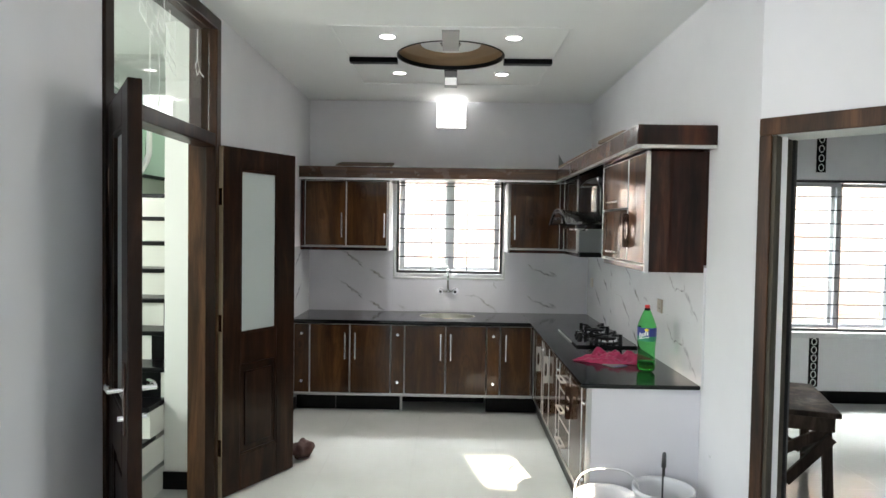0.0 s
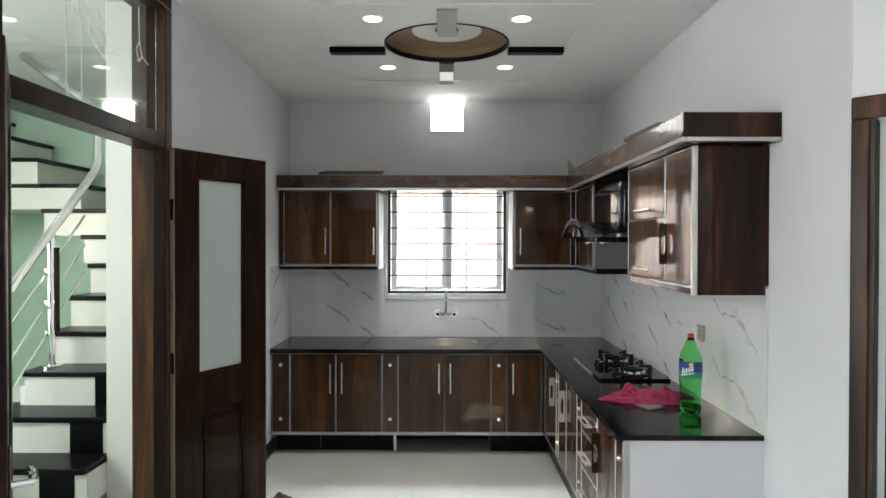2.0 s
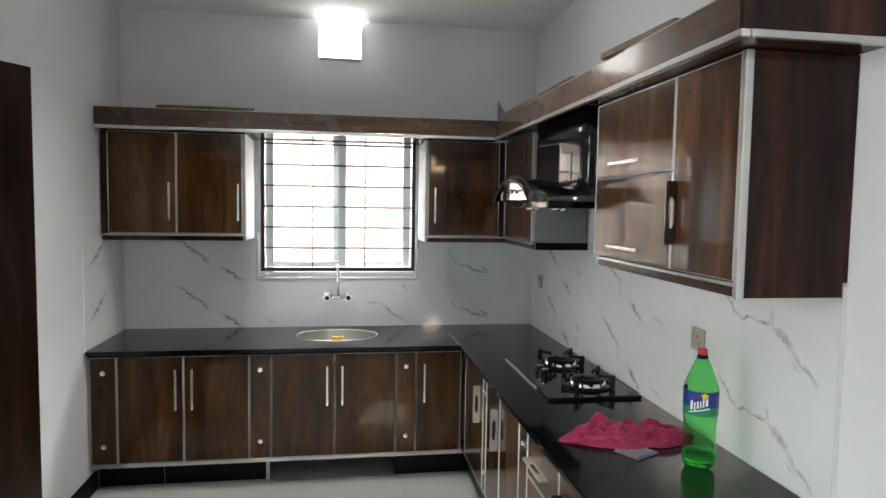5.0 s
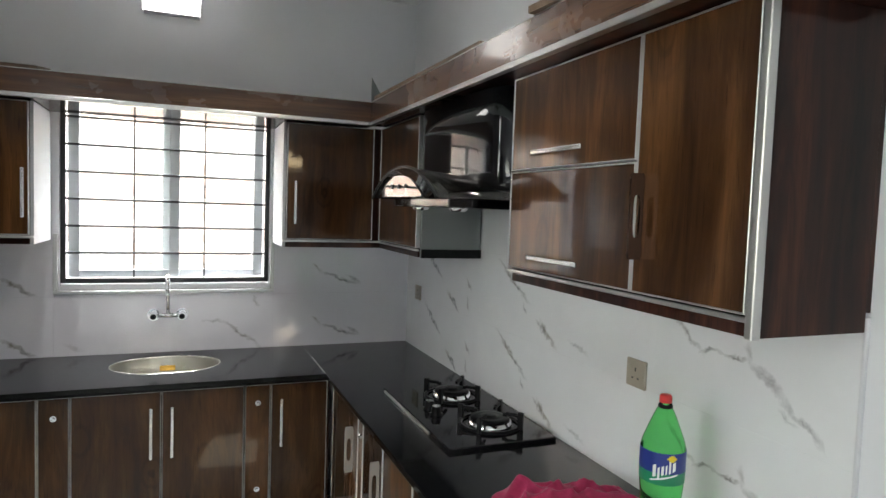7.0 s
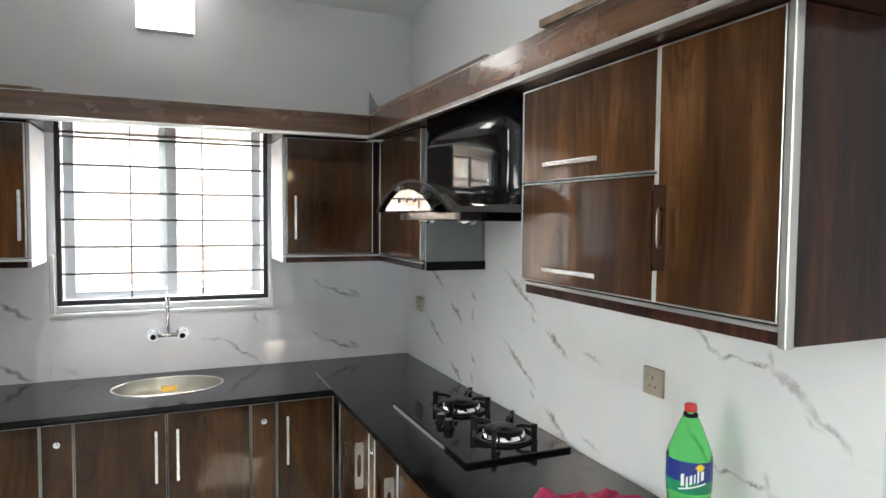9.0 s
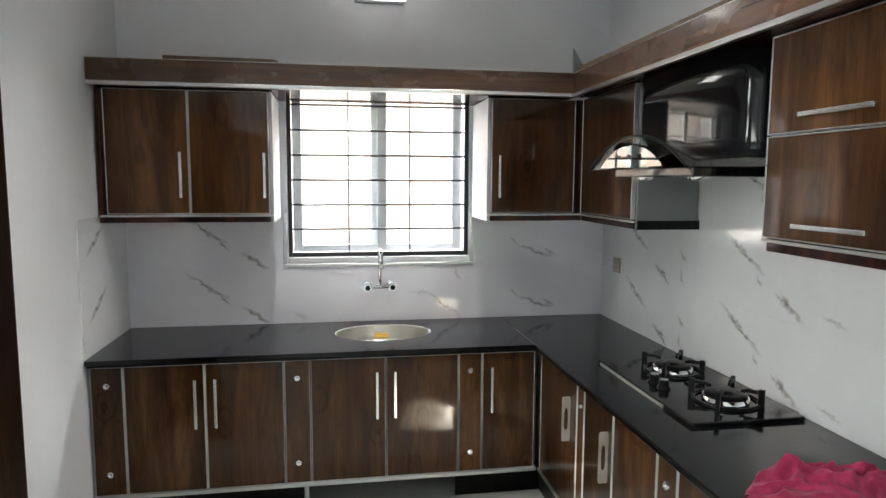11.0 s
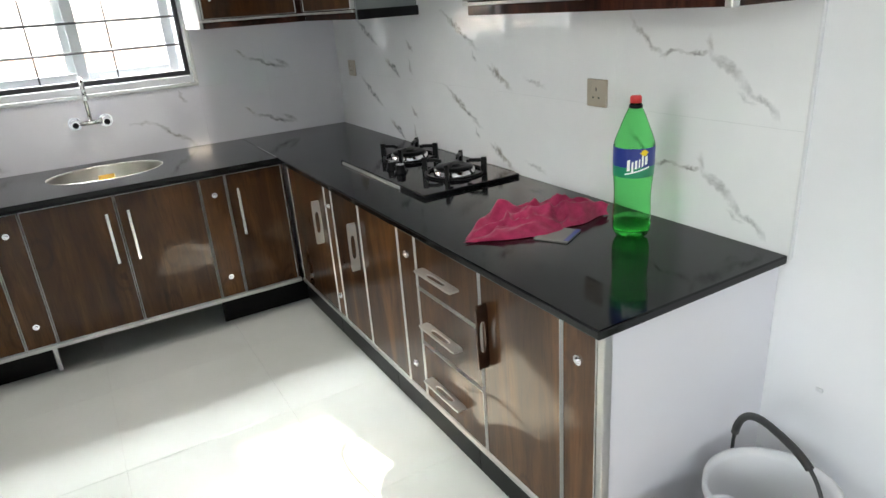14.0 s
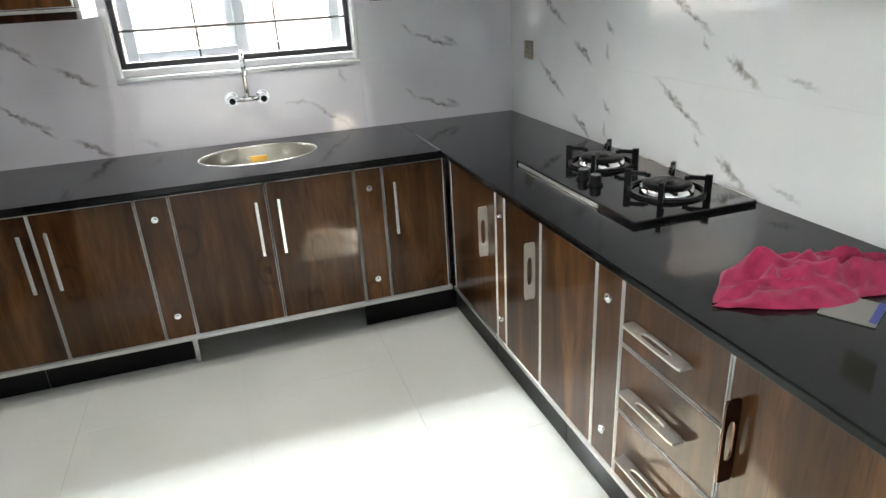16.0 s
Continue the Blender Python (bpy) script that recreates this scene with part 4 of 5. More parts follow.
part("wall_strip", cuboid(RW - 0.0145, RW - 0.001, 4.1655, 4.18, U0, U1), M["wood_side"], c)

# cornice with its aluminium strip
cornice = thing("cornice", "walnut cornice board with an aluminium strip over the wall cabinets", "cornice")
part("fascia", cuboid(-1.075, 1.237, 6.53, 6.548, 2.085, 2.185, bevel=0.002), M["wood_flat"], cornice)
part("fascia", cuboid(1.237, 1.255, 4.08, 6.548, 2.085, 2.185, bevel=0.002), M["wood_flat"], cornice)
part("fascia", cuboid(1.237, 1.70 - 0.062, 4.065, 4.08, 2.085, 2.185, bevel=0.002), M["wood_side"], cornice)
part("top_edge", cuboid(-1.075, 1.237, 6.5285, 6.5495, 2.1853, 2.1875), M["alu"], cornice, "thin pale top edge")
part("top_edge", cuboid(1.2355, 1.2565, 4.0635, 6.528, 2.1853, 2.1875), M["alu"], cornice, "thin pale top edge")
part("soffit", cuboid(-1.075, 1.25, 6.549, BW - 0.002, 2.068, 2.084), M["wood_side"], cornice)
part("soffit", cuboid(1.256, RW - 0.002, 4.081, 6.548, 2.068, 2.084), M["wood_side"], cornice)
part("strip", cuboid(-1.075, 1.228, 6.524, 6.548, 2.066, 2.0845, bevel=0.003), M["alu"], cornice, "aluminium strip")
part("strip", cuboid(1.229, 1.255, 4.061, 6.548, 2.066, 2.0845, bevel=0.003), M["alu"], cornice, "aluminium strip")
part("strip", cuboid(1.2555, RW - 0.002, 4.058, 4.0805, 2.066, 2.0845, bevel=0.003), M["alu"], cornice, "aluminium strip")

# boards left lying on the cornice
for (x, y, z, sx, sy, sz, rx, ry, rz) in ((-0.50, 6.74, 2.226, 0.50, 0.40, 0.018, 8.5, 0, 2), (1.40, 4.66, 2.2005, 0.33, 0.46, 0.021, 0, 0, 4), (1.405, 5.86, 2.1985, 0.33, 1.22, 0.017, 0, 0, 0.6)):
    b = thing("loose_board", "raw offcut board lying on top of the cornice", "board", "boards on the cornice", at=(x, y, z))
    b.rotation_euler = (radians(rx), radians(ry), radians(rz))
    part("board", cuboid(-sx / 2, sx / 2, -sy / 2, sy / 2, -sz / 2, sz / 2, bevel=0.002), M["board"], b)
bm = bmesh.new()
vs = [bm.verts.new(p) for p in ((0, 0, 0), (0.14, 0, 0), (0, 0, 0.24))]
f = bm.faces.new(vs)
r = bmesh.ops.extrude_face_region(bm, geom=[f])
bmesh.ops.translate(bm, verts=[v for v in r["geom"] if isinstance(v, bmesh.types.BMVert)], vec=(0, 0.012, 0))
tri = thing("offcut", "dark triangular offcut leaning in the corner", "offcut", at=(1.258, 6.60, 2.085))
part("board", bm, M["grey_panel"], tri)

# ---------------------------------------------------------------- cooker hood
hood = thing("cooker_hood", "black chimney cooker hood with a curved smoked glass canopy", "cooker hood")
bm = bmesh.new()
n = 18
HY0, HY1, HXF, HXB = 5.20, 5.95, 1.27, RW - 0.012
cols = []
for z in (1.69, 1.78, 1.95, 2.062):
    bulge = 0.035
    row = [bm.verts.new((HXB, HY0, z))]
    for k in range(n + 1):
        t = k / n
        row.append(bm.verts.new((HXF + 0.05 - bulge * math.sin(math.pi * t) ** 0.5, HY0 + (HY1 - HY0) * t, z)))
    row.append(bm.verts.new((HXB, HY1, z)))
    cols.append(row)
for a, b in zip(cols, cols[1:]):
    for k in range(len(a) - 1):
        bm.faces.new((a[k], a[k + 1], b[k + 1], b[k]))
    bm.faces.new((a[-1], a[0], b[0], b[-1]))
bm.faces.new(cols[0])
bm.faces.new(cols[-1])
part("chimney", smooth(bm, 25), M["hood_black"], hood, "glossy black chimney")
bm = bmesh.new()
rows = []
for j in range(9):
    x = 1.08 + (RW - 0.012 - 1.08) * j / 8
    half = 0.37 + 0.06 * min(1, j / 4)
    row = []
    for k in range(25):
        t = -1 + 2 * k / 24
        y = 5.52 + half * t
        z = 1.685 + 0.112 * (1 - abs(t) ** 2.2) * (1 - 0.55 * j / 8)
        row.append(bm.verts.new((x, y, z)))
    rows.append(row)
for a, b in zip(rows, rows[1:]):
    for k in range(24):
        bm.faces.new((a[k], a[k + 1], b[k + 1], b[k]))
bmesh.ops.solidify(bm, geom=bm.faces[:], thickness=0.006)
part("canopy", smooth(bm, 50), M["smoke"], hood, "curved smoked glass canopy")
bm = tube(bmesh.new(), [(1.078, 5.52 + 0.37 * t, 1.685 + 0.112 * (1 - abs(t) ** 2.2)) for t in [-1 + k / 12 for k in range(25)]], 0.005, 8)
part("canopy_rim", bm, M["black_metal"], hood, "dark rim of the canopy")
bm = bmesh.new()
arch = [(5.56 + 0.25 * t, 1.690 + 0.078 * (1 - abs(t) ** 2.2)) for t in [-1 + k / 10 for k in range(21)]]
fa = [bm.verts.new((1.086, y, z)) for y, z in arch]
fb = [bm.verts.new((1.094, y, z)) for y, z in arch]
bm.faces.new(fa)
bm.faces.new(fb)
for k in range(len(arch)):
    j = (k + 1) % len(arch)
    bm.faces.new((fa[k], fa[j], fb[j], fb[k]))
front = part("front_glass", bm, M["hood_mirror"], hood, "arched black mirror glass front")
for y in (5.48, 5.56, 5.64):
    part("button", cyl(bmesh.new(), (1.0858, y, 1.728), (1.083, y, 1.728), 0.009, seg=16), M["black_metal"], front, "small dark button")
part("filter_box", cuboid(1.16, RW - 0.012, 5.26, 5.84, 1.655, 1.689, bevel=0.006), M["hood_black"], hood)
for y in (5.36, 5.74):
    part("hood_lamp", smooth(lathe(bmesh.new(), [(0.0, -0.012), (0.025, -0.012), (0.033, -0.006), (0.034, 0.0)], 20, (1.24, y, 1.655))), M["chrome"], hood, "round chrome hood lamp")

# ---------------------------------------------------------------- gas hob
hob = thing("gas_hob", "black glass two-burner gas hob with cast pan supports", "gas hob")
part("glass_top", cuboid(1.185, 1.605, 5.235, 6.0, TOP + 0.0015, TOP + 0.016, bevel=0.003), M["black_glass"], hob)
part("front_trim", cuboid(1.178, 1.186, 5.42, 5.97, TOP + 0.0015, TOP + 0.013, bevel=0.002), M["alu"], hob, "steel front trim")
part("back_trim", cuboid(1.604, 1.612, 5.27, 5.97, TOP + 0.0015, TOP + 0.018, bevel=0.002), M["steel"], hob, "steel rear trim")
for by in (5.425, 5.80):
    bx = 1.43
    bur = part("burner", smooth(lathe(bmesh.new(), [(0.0, 0.02), (0.03, 0.02), (0.055, 0.017), (0.062, 0.01), (0.066, 0.0)], 32, (bx, by, TOP + 0.016))), M["steel"], hob, "steel burner cup")
    part("burner_cap", smooth(lathe(bmesh.new(), [(0.0, 0.034), (0.02, 0.036), (0.025, 0.031), (0.05, 0.032), (0.070, 0.030), (0.075, 0.025), (0.07, 0.02)], 32, (bx, by, TOP + 0.016))), M["black_metal"], bur, "black burner cap")
    part("burner_ring", smooth(lathe(bmesh.new(), [(0.082, 0.0), (0.080, 0.019), (0.072, 0.0195), (0.070, 0.0)], 32, (bx, by, TOP + 0.016))), M["chrome"], bur, "chrome burner ring")
    sup = part("pan_support", smooth(lathe(bmesh.new(), [(0.118, 0.001), (0.118, 0.009), (0.106, 0.009), (0.106, 0.001), (0.118, 0.001)], 32, (bx, by, TOP + 0.016))), M["black_metal"], hob, "black cast pan support")
    for k in range(4):
        a = math.pi / 4 + k * math.pi / 2
        bm = put_box(bmesh.new(), 0.108, 0.130, -0.0075, 0.0075, 0.0, 0.062, 0.002)
        put_box(bm, 0.062, 0.112, -0.006, 0.006, 0.044, 0.057, 0.002)
        put_box(bm, 0.050, 0.068, -0.005, 0.005, 0.040, 0.053, 0.002)
        bmesh.ops.transform(bm, matrix=Matrix.Translation((bx, by, TOP + 0.0165)) @ Matrix.Rotation(a, 4, "Z"), verts=bm.verts[:])
        part("prong", bm, M["black_metal"], sup)
for y in (5.585, 5.66):
    k_ = part("control_knob", smooth(lathe(bmesh.new(), [(0.026, 0.0), (0.026, 0.006), (0.02, 0.01), (0.019, 0.03), (0.016, 0.033), (0.0, 0.033)], 24, (1.275, y, TOP + 0.016))), M["black_metal"], hob, "black control knob with a steel cap")
    part("knob_cap", cyl(bmesh.new(), (1.275, y, TOP + 0.049), (1.275, y, TOP + 0.052), 0.0165, seg=24), M["steel"], k_, "steel knob cap")

# ---------------------------------------------------------------- bottle, cloth, card, sockets
bottle = thing("soda_bottle", "green plastic soda bottle with a red cap, part full", "bottle")
bx, by = 1.445, 4.515
prof = [(0.0, 0.006), (0.03, 0.0), (0.044, 0.006), (0.050, 0.022), (0.0515, 0.05), (0.050, 0.08), (0.0485, 0.11), (0.0495, 0.145), (0.052, 0.17), (0.0535, 0.19), (0.0535, 0.255), (0.0525, 0.266), (0.047, 0.283), (0.037, 0.309), (0.0265, 0.336), (0.017, 0.356), (0.0145, 0.362), (0.0145, 0.368)]
inner = [(max(r - 0.0012, 0.0), z + (0.0012 if r < 0.045 and z < 0.03 else 0)) for r, z in prof]
bm = lathe(bmesh.new(), prof + inner[::-1], 40, (bx, by, TOP + 0.002))
for v in bm.verts:
    z = v.co.z - TOP
    if z < 0.03:
        a = math.atan2(v.co.y - by, v.co.x - bx)
        v.co.z += 0.007 * (0.5 + 0.5 * math.cos(5 * a)) * (1 - z / 0.03)
part("bottle_body", smooth(bm, 60), M["bottle"], bottle, "translucent green plastic")
part("drink", smooth(lathe(bmesh.new(), [(0.0, 0.010), (0.041, 0.012), (0.048, 0.026), (0.049, 0.055), (0.0, 0.0551)], 32, (bx, by, TOP + 0.002))), M["drink"], bottle, "green drink in the bottom")
part("cap", smooth(lathe(bmesh.new(), [(0.0, 0.386), (0.0125, 0.386), (0.0148, 0.382), (0.015, 0.368), (0.0, 0.368)], 24, (bx, by, TOP + 0.002))), M["cap"], bottle, "red screw cap")
part("neck_ring", smooth(lathe(bmesh.new(), [(0.015, 0.354), (0.0175, 0.356), (0.0175, 0.362), (0.015, 0.364)], 24, (bx, by, TOP + 0.002))), M["black_metal"], bottle, "dark neck ring")


def label_arc(lower, upper, r0, r1):
    bm = bmesh.new()
    k = 30
    rows = [[bm.verts.new((bx + r * math.cos(radians(110 + 230 * i / k)), by + r * math.sin(radians(110 + 230 * i / k)), TOP + 0.002 + z)) for i in range(k + 1)] for r, z in ((r0, lower), (r1, upper))]
    for i in range(k):
        bm.faces.new((rows[0][i], rows[0][i + 1], rows[1][i + 1], rows[1][i]))
    return bm


lab = part("label_band", label_arc(0.208, 0.258, 0.0543, 0.0543), M["label_blue"], bottle, "blue printed label")
part("label_lower", label_arc(0.180, 0.208, 0.0534, 0.0545), M["label_green"], lab, "green lower label")


def on_label(u0, u1, z0, z1, material, name, r=0.0549):
    """A strip bent round the label, between two angles in degrees."""
    bm = bmesh.new()
    k = 8
    lo = [bm.verts.new((bx + r * math.cos(radians(u0 + (u1 - u0) * i / k)), by + r * math.sin(radians(u0 + (u1 - u0) * i / k)), TOP + 0.022 + z0[0] + (z0[1] - z0[0]) * i / k)) for i in range(k + 1)]
    hi = [bm.verts.new((v.co.x, v.co.y, TOP + 0.022 + z1[0] + (z1[1] - z1[0]) * i / k)) for i, v in enumerate(lo)]
    for i in range(k):
        bm.faces.new((lo[i], lo[i + 1], hi[i + 1], hi[i]))
    return part(name, bm, M[material], lab)


for a, b, lo, hi in ((206, 214, 0.178, 0.207), (218, 223, 0.172, 0.202), (227, 233, 0.184, 0.206), (237, 241, 0.187, 0.209), (245, 250, 0.189, 0.219), (254, 262, 0.194, 0.216)):
    on_label(a, b, (lo, lo + 0.003), (hi, hi + 0.003), "label_white", "print_bar")
on_label(200, 268, (0.168, 0.186), (0.172, 0.19), "label_white", "print_bar", 0.0552)
for k_ in range(6):
    rise = 0.0085 * math.sin(math.pi * (k_ + 0.5) / 6)
    on_label(240 + 4 * k_, 244 + 4 * k_, (0.2265 - rise, 0.2265 - rise), (0.2265 + rise, 0.2265 + rise), "label_yellow", "print_spot", 0.0551)

cloth = thing("cleaning_cloth", "crumpled magenta cloth thrown on the worktop", "cloth")
bm = bmesh.new()
N = 64
vs = {}
for i in range(N + 1):
    for j in range(N + 1):
        u, v = i / N, j / N
        # a long heap from the worktop's edge towards the wall
        half = 0.012 + 0.115 * min(1.0, u * 2.4) ** 0.8 * (1.0 if u < 0.55 else 1 - 0.68 * (u - 0.55) / 0.45)
        x = 1.075 + 0.47 * u
        y = 4.775 + 0.05 * math.sin(3.0 * u) - 0.05 * u + (v - 0.5) * 2 * half
        y += 0.022 * noise.noise((u * 6, v * 3, 3.1))
        x += 0.03 * noise.noise((u * 4, v * 5, 9.7))
        hump = math.sin(math.pi * v) ** 0.7 * min(1.0, 0.08 + u * 2.2) * (1.0 if u < 0.8 else 1 - 0.3 * (u - 0.8) / 0.2)
        w = noise.noise((u * 2.5, v * 2.0, 1.0))
        fold = 0.5 + 0.5 * math.sin(13 * v + 7 * u + 6 * w)
        ridge = (1 - abs(noise.noise((u * 5.5, v * 3.5, 7.0)))) ** 3
        peak = math.exp(-((u - 0.36) / 0.05) ** 2 - ((v - 0.72) / 0.12) ** 2)
        z = 0.004 + hump * (0.012 + 0.020 * fold + 0.034 * ridge + 0.012 * noise.noise((u * 16, v * 12, 4))) + 0.05 * peak
        vs[i, j] = bm.verts.new((x, y, TOP + max(z, 0.003)))
for i in range(N):
    for j in range(N):
        bm.faces.new((vs[i, j], vs[i + 1, j], vs[i + 1, j + 1], vs[i, j + 1]))
bmesh.ops.solidify(bm, geom=bm.faces[:], thickness=-0.002)
part("fabric", smooth(bm, 80), M["cloth"], cloth)

card = thing("folded_card", "grey card with a blue edge beside the cloth", "card", at=(1.30, 4.655, TOP + 0.0035))
card.rotation_euler = (0, 0, radians(28))
part("sheet", cuboid(-0.055, 0.055, -0.05, 0.05, -0.002, 0.002), mat("grey_card", (0.16, 0.16, 0.15), 0.5), card)
part("print_bar", cuboid(-0.045, 0.055, -0.05, -0.036, 0.002, 0.0026), M["label_blue"], card, "blue printed edge")


def wall_socket(y, z, w, label):
    s = thing("wall_socket", label, "socket", "sockets on the tiled wall")
    x = RW - 0.0105
    part("plate", cuboid(x - 0.010, x, y - w / 2, y + w / 2, z - w / 2, z + w / 2, bevel=0.003), M["socket"], s, "beige plastic plate")
    part("rocker", cuboid(x - 0.013, x - 0.0095, y + w * 0.22, y + w * 0.34, z + 0.004, z + w * 0.3, bevel=0.001), M["socket"], s, "small rocker switch")
    for dy, dz, a, b in ((0, 0.012, 0.004, 0.011), (-0.012, -0.014, 0.007, 0.005), (0.012, -0.014, 0.007, 0.005)):
        part("pin_hole", cuboid(x - 0.0107, x - 0.0098, y + dy - a / 2, y + dy + a / 2, z + dz - b / 2, z + dz + b / 2), M["rubber"], s, "dark pin hole")
    return s


wall_socket(4.845, 1.175, 0.085, "beige three-pin wall socket above the worktop")
wall_socket(6.80, 1.16, 0.085, "beige wall socket near the tiled corner")
# small added box standing for a pale chip in the plaster
plug = thing("wall_plug", "small pale plaster chip in the painted wall", "wall plug")
part("stub", cuboid(RW - 0.006, RW - 0.0002, 4.04, 4.058, 0.494, 0.505, bevel=0.002), M["white_plastic"], plug)

# ---------------------------------------------------------------- ceiling
# square panel with a raised rim, ring and cross bars
structure("ceiling_trim", cuboid(-0.47, 1.02, 6.26, 6.275, CEIL - 0.006, CEIL - 0.0005), M["ceiling"], "shallow square ceiling moulding", "ceiling moulding")
trim = bpy.data.objects["ceiling_trim"]
for a in ((-0.47, 1.02, 4.72, 4.735), (-0.47, -0.455, 4.735, 6.26), (1.005, 1.02, 4.735, 6.26)):
    part("moulding_bar", cuboid(*a, CEIL - 0.006, CEIL - 0.0005), M["ceiling"], trim)
lining = thing("ceiling_rosette", "bronze painted ceiling well with dark cross bars", "ceiling rosette")
part("well_band", smooth(lathe(bmesh.new(), [(CR - 0.001, -0.006), (CR + 0.008, -0.006), (CR + 0.008, -0.0005)], 72, (CX, CY, CEIL)), 60), M["black_metal"], lining, "black rim")
part("well_edge", smooth(lathe(bmesh.new(), [(CR - 0.001, -0.006), (CR - 0.001, 0.022), (CR - 0.004, 0.024)], 72, (CX, CY, CEIL)), 60), M["black_metal"], lining, "black lower band")
part("well_wall", smooth(lathe(bmesh.new(), [(CR - 0.003, 0.024), (CR - 0.003, 0.062), (CR - 0.02, 0.070), (0.215, 0.074), (0.213, 0.080)], 72, (CX, CY, CEIL)), 60), M["ring"], lining, "bronze painted ring")
part("well_disc", lathe(bmesh.new(), [(0.0, 0.079), (0.214, 0.079)], 72, (CX, CY, CEIL)), M["ceiling"], lining, "white inner disc")
for x0, x1 in ((CX - 0.73, CX - CR - 0.009), (CX + CR + 0.009, CX + 0.73)):
    part("cross_bar", cuboid(x0, x1, CY + 0.045, CY + 0.115, CEIL - 0.036, CEIL - 0.0005, bevel=0.003), M["black_metal"], lining, "black cross bar")
part("cross_bar", cuboid(CX - 0.05, CX + 0.05, CY + CR + 0.009, CY + 0.60, CEIL - 0.012, CEIL - 0.0005, bevel=0.003), M["black_metal"], lining, "black cross bar")
part("cross_bar", cuboid(CX - 0.055, CX + 0.055, CY - 0.60, CY - 0.17, CEIL - 0.012, CEIL + 0.0, bevel=0.003), M["fan_grey"], lining, "grey cross bar")
# faint emission added to the box face so it reads pale
sq = thing("slot_lamp", "small square box at the end of the cross bar, its pale face given a faint glow", "ceiling light")
part("housing", cuboid(CX - 0.052, CX + 0.052, CY + 0.63, CY + 0.72, CEIL - 0.07, CEIL - 0.0005, bevel=0.004), M["grey_panel"], sq)
part("face", cuboid(CX - 0.048, CX + 0.048, CY + 0.622, CY + 0.6299, CEIL - 0.066, CEIL - 0.006, bevel=0.001), mat("slot_box_glow", (0.9, 0.9, 0.9), 0.4, Emission_Color=(1, 0.99, 0.97, 1), Emission_Strength=0.06), sq, "pale square face")
fan = thing("fan_hook", "chrome ceiling cup in the middle of the rosette", "ceiling fixture")
part("rose", smooth(lathe(bmesh.new(), [(0.0, -0.03), (0.03, -0.03), (0.06, -0.018), (0.075, 0.0)], 28, (CX, CY - 0.02, CEIL + 0.078))), M["chrome"], fan, "chrome cup")

gd = "recessed ceiling lights"
first = None
for x in (-0.13, 0.68):
    for y in (4.94, 5.90):
        if first is None:
            first = thing("downlight", "round recessed ceiling light, lit white", "ceiling light", gd, at=(0, 0, 0))
            part("rim", smooth(lathe(bmesh.new(), [(0.062, 0.0), (0.062, -0.004), (0.052, -0.006), (0.048, -0.003)], 32)), M["white_plastic"], first)
            part("lens", lathe(bmesh.new(), [(0.0, -0.0035), (0.049, -0.0035)], 32), M["glow"], first, "glowing white lens")
            first.location = (x, y, CEIL - 0.0005)
        else:
            copy_thing(first, Matrix.Translation((x, y, CEIL - 0.0005)))
        sp = bpy.data.lights.new("downlight_beam", "SPOT")
        sp.energy, sp.spot_size, sp.spot_blend, sp.shadow_soft_size, sp.color = 3.6, radians(110), 0.6, 0.045, (1, 0.97, 0.92)
        ob = new("downlight_beam", sp)
        ob.matrix_world = look((x, y, CEIL - 0.02), (x, y, 0))
copy_thing(first, Matrix.Translation((3.74, -1.1, CEIL - 0.0005)))
sp = bpy.data.lights.new("lounge_downlight_beam", "SPOT")
sp.energy, sp.spot_size, sp.spot_blend, sp.shadow_soft_size, sp.color = 6, radians(150), 0.6, 0.06, (1, 0.74, 0.42)
ob = new("lounge_downlight_beam", sp)
ob.matrix_world = look((3.74, -1.1, CEIL - 0.02), (3.74, -1.1, 0))
copy_thing(first, Matrix.Translation((-2.45, 5.1, CEIL - 0.0005)))
copy_thing(first, Matrix.Translation((-1.85, 5.9, CEIL - 0.0005)))

lamp = thing("wall_lamp", "square frosted glass wall lamp glowing white below the ceiling", "wall lamp")
part("glass_front", cuboid(0.145, 0.42, BW - 0.10, BW - 0.09, 2.605, CEIL - 0.012, bevel=0.003), M["lamp_glass"], lamp, "glowing frosted glass")
part("body", cuboid(0.148, 0.417, BW - 0.0895, BW - 0.012, 2.608, CEIL - 0.03, bevel=0.003), M["white_plastic"], lamp, "white lamp body")
part("top_glass", cuboid(0.16, 0.405, BW - 0.088, BW - 0.02, CEIL - 0.0295, CEIL - 0.02), M["lamp_glass"], lamp, "glowing top opening")
part("wall_plate", cuboid(0.20, 0.36, BW - 0.0115, BW - 0.0005, 2.66, 2.80), M["alu"], lamp)
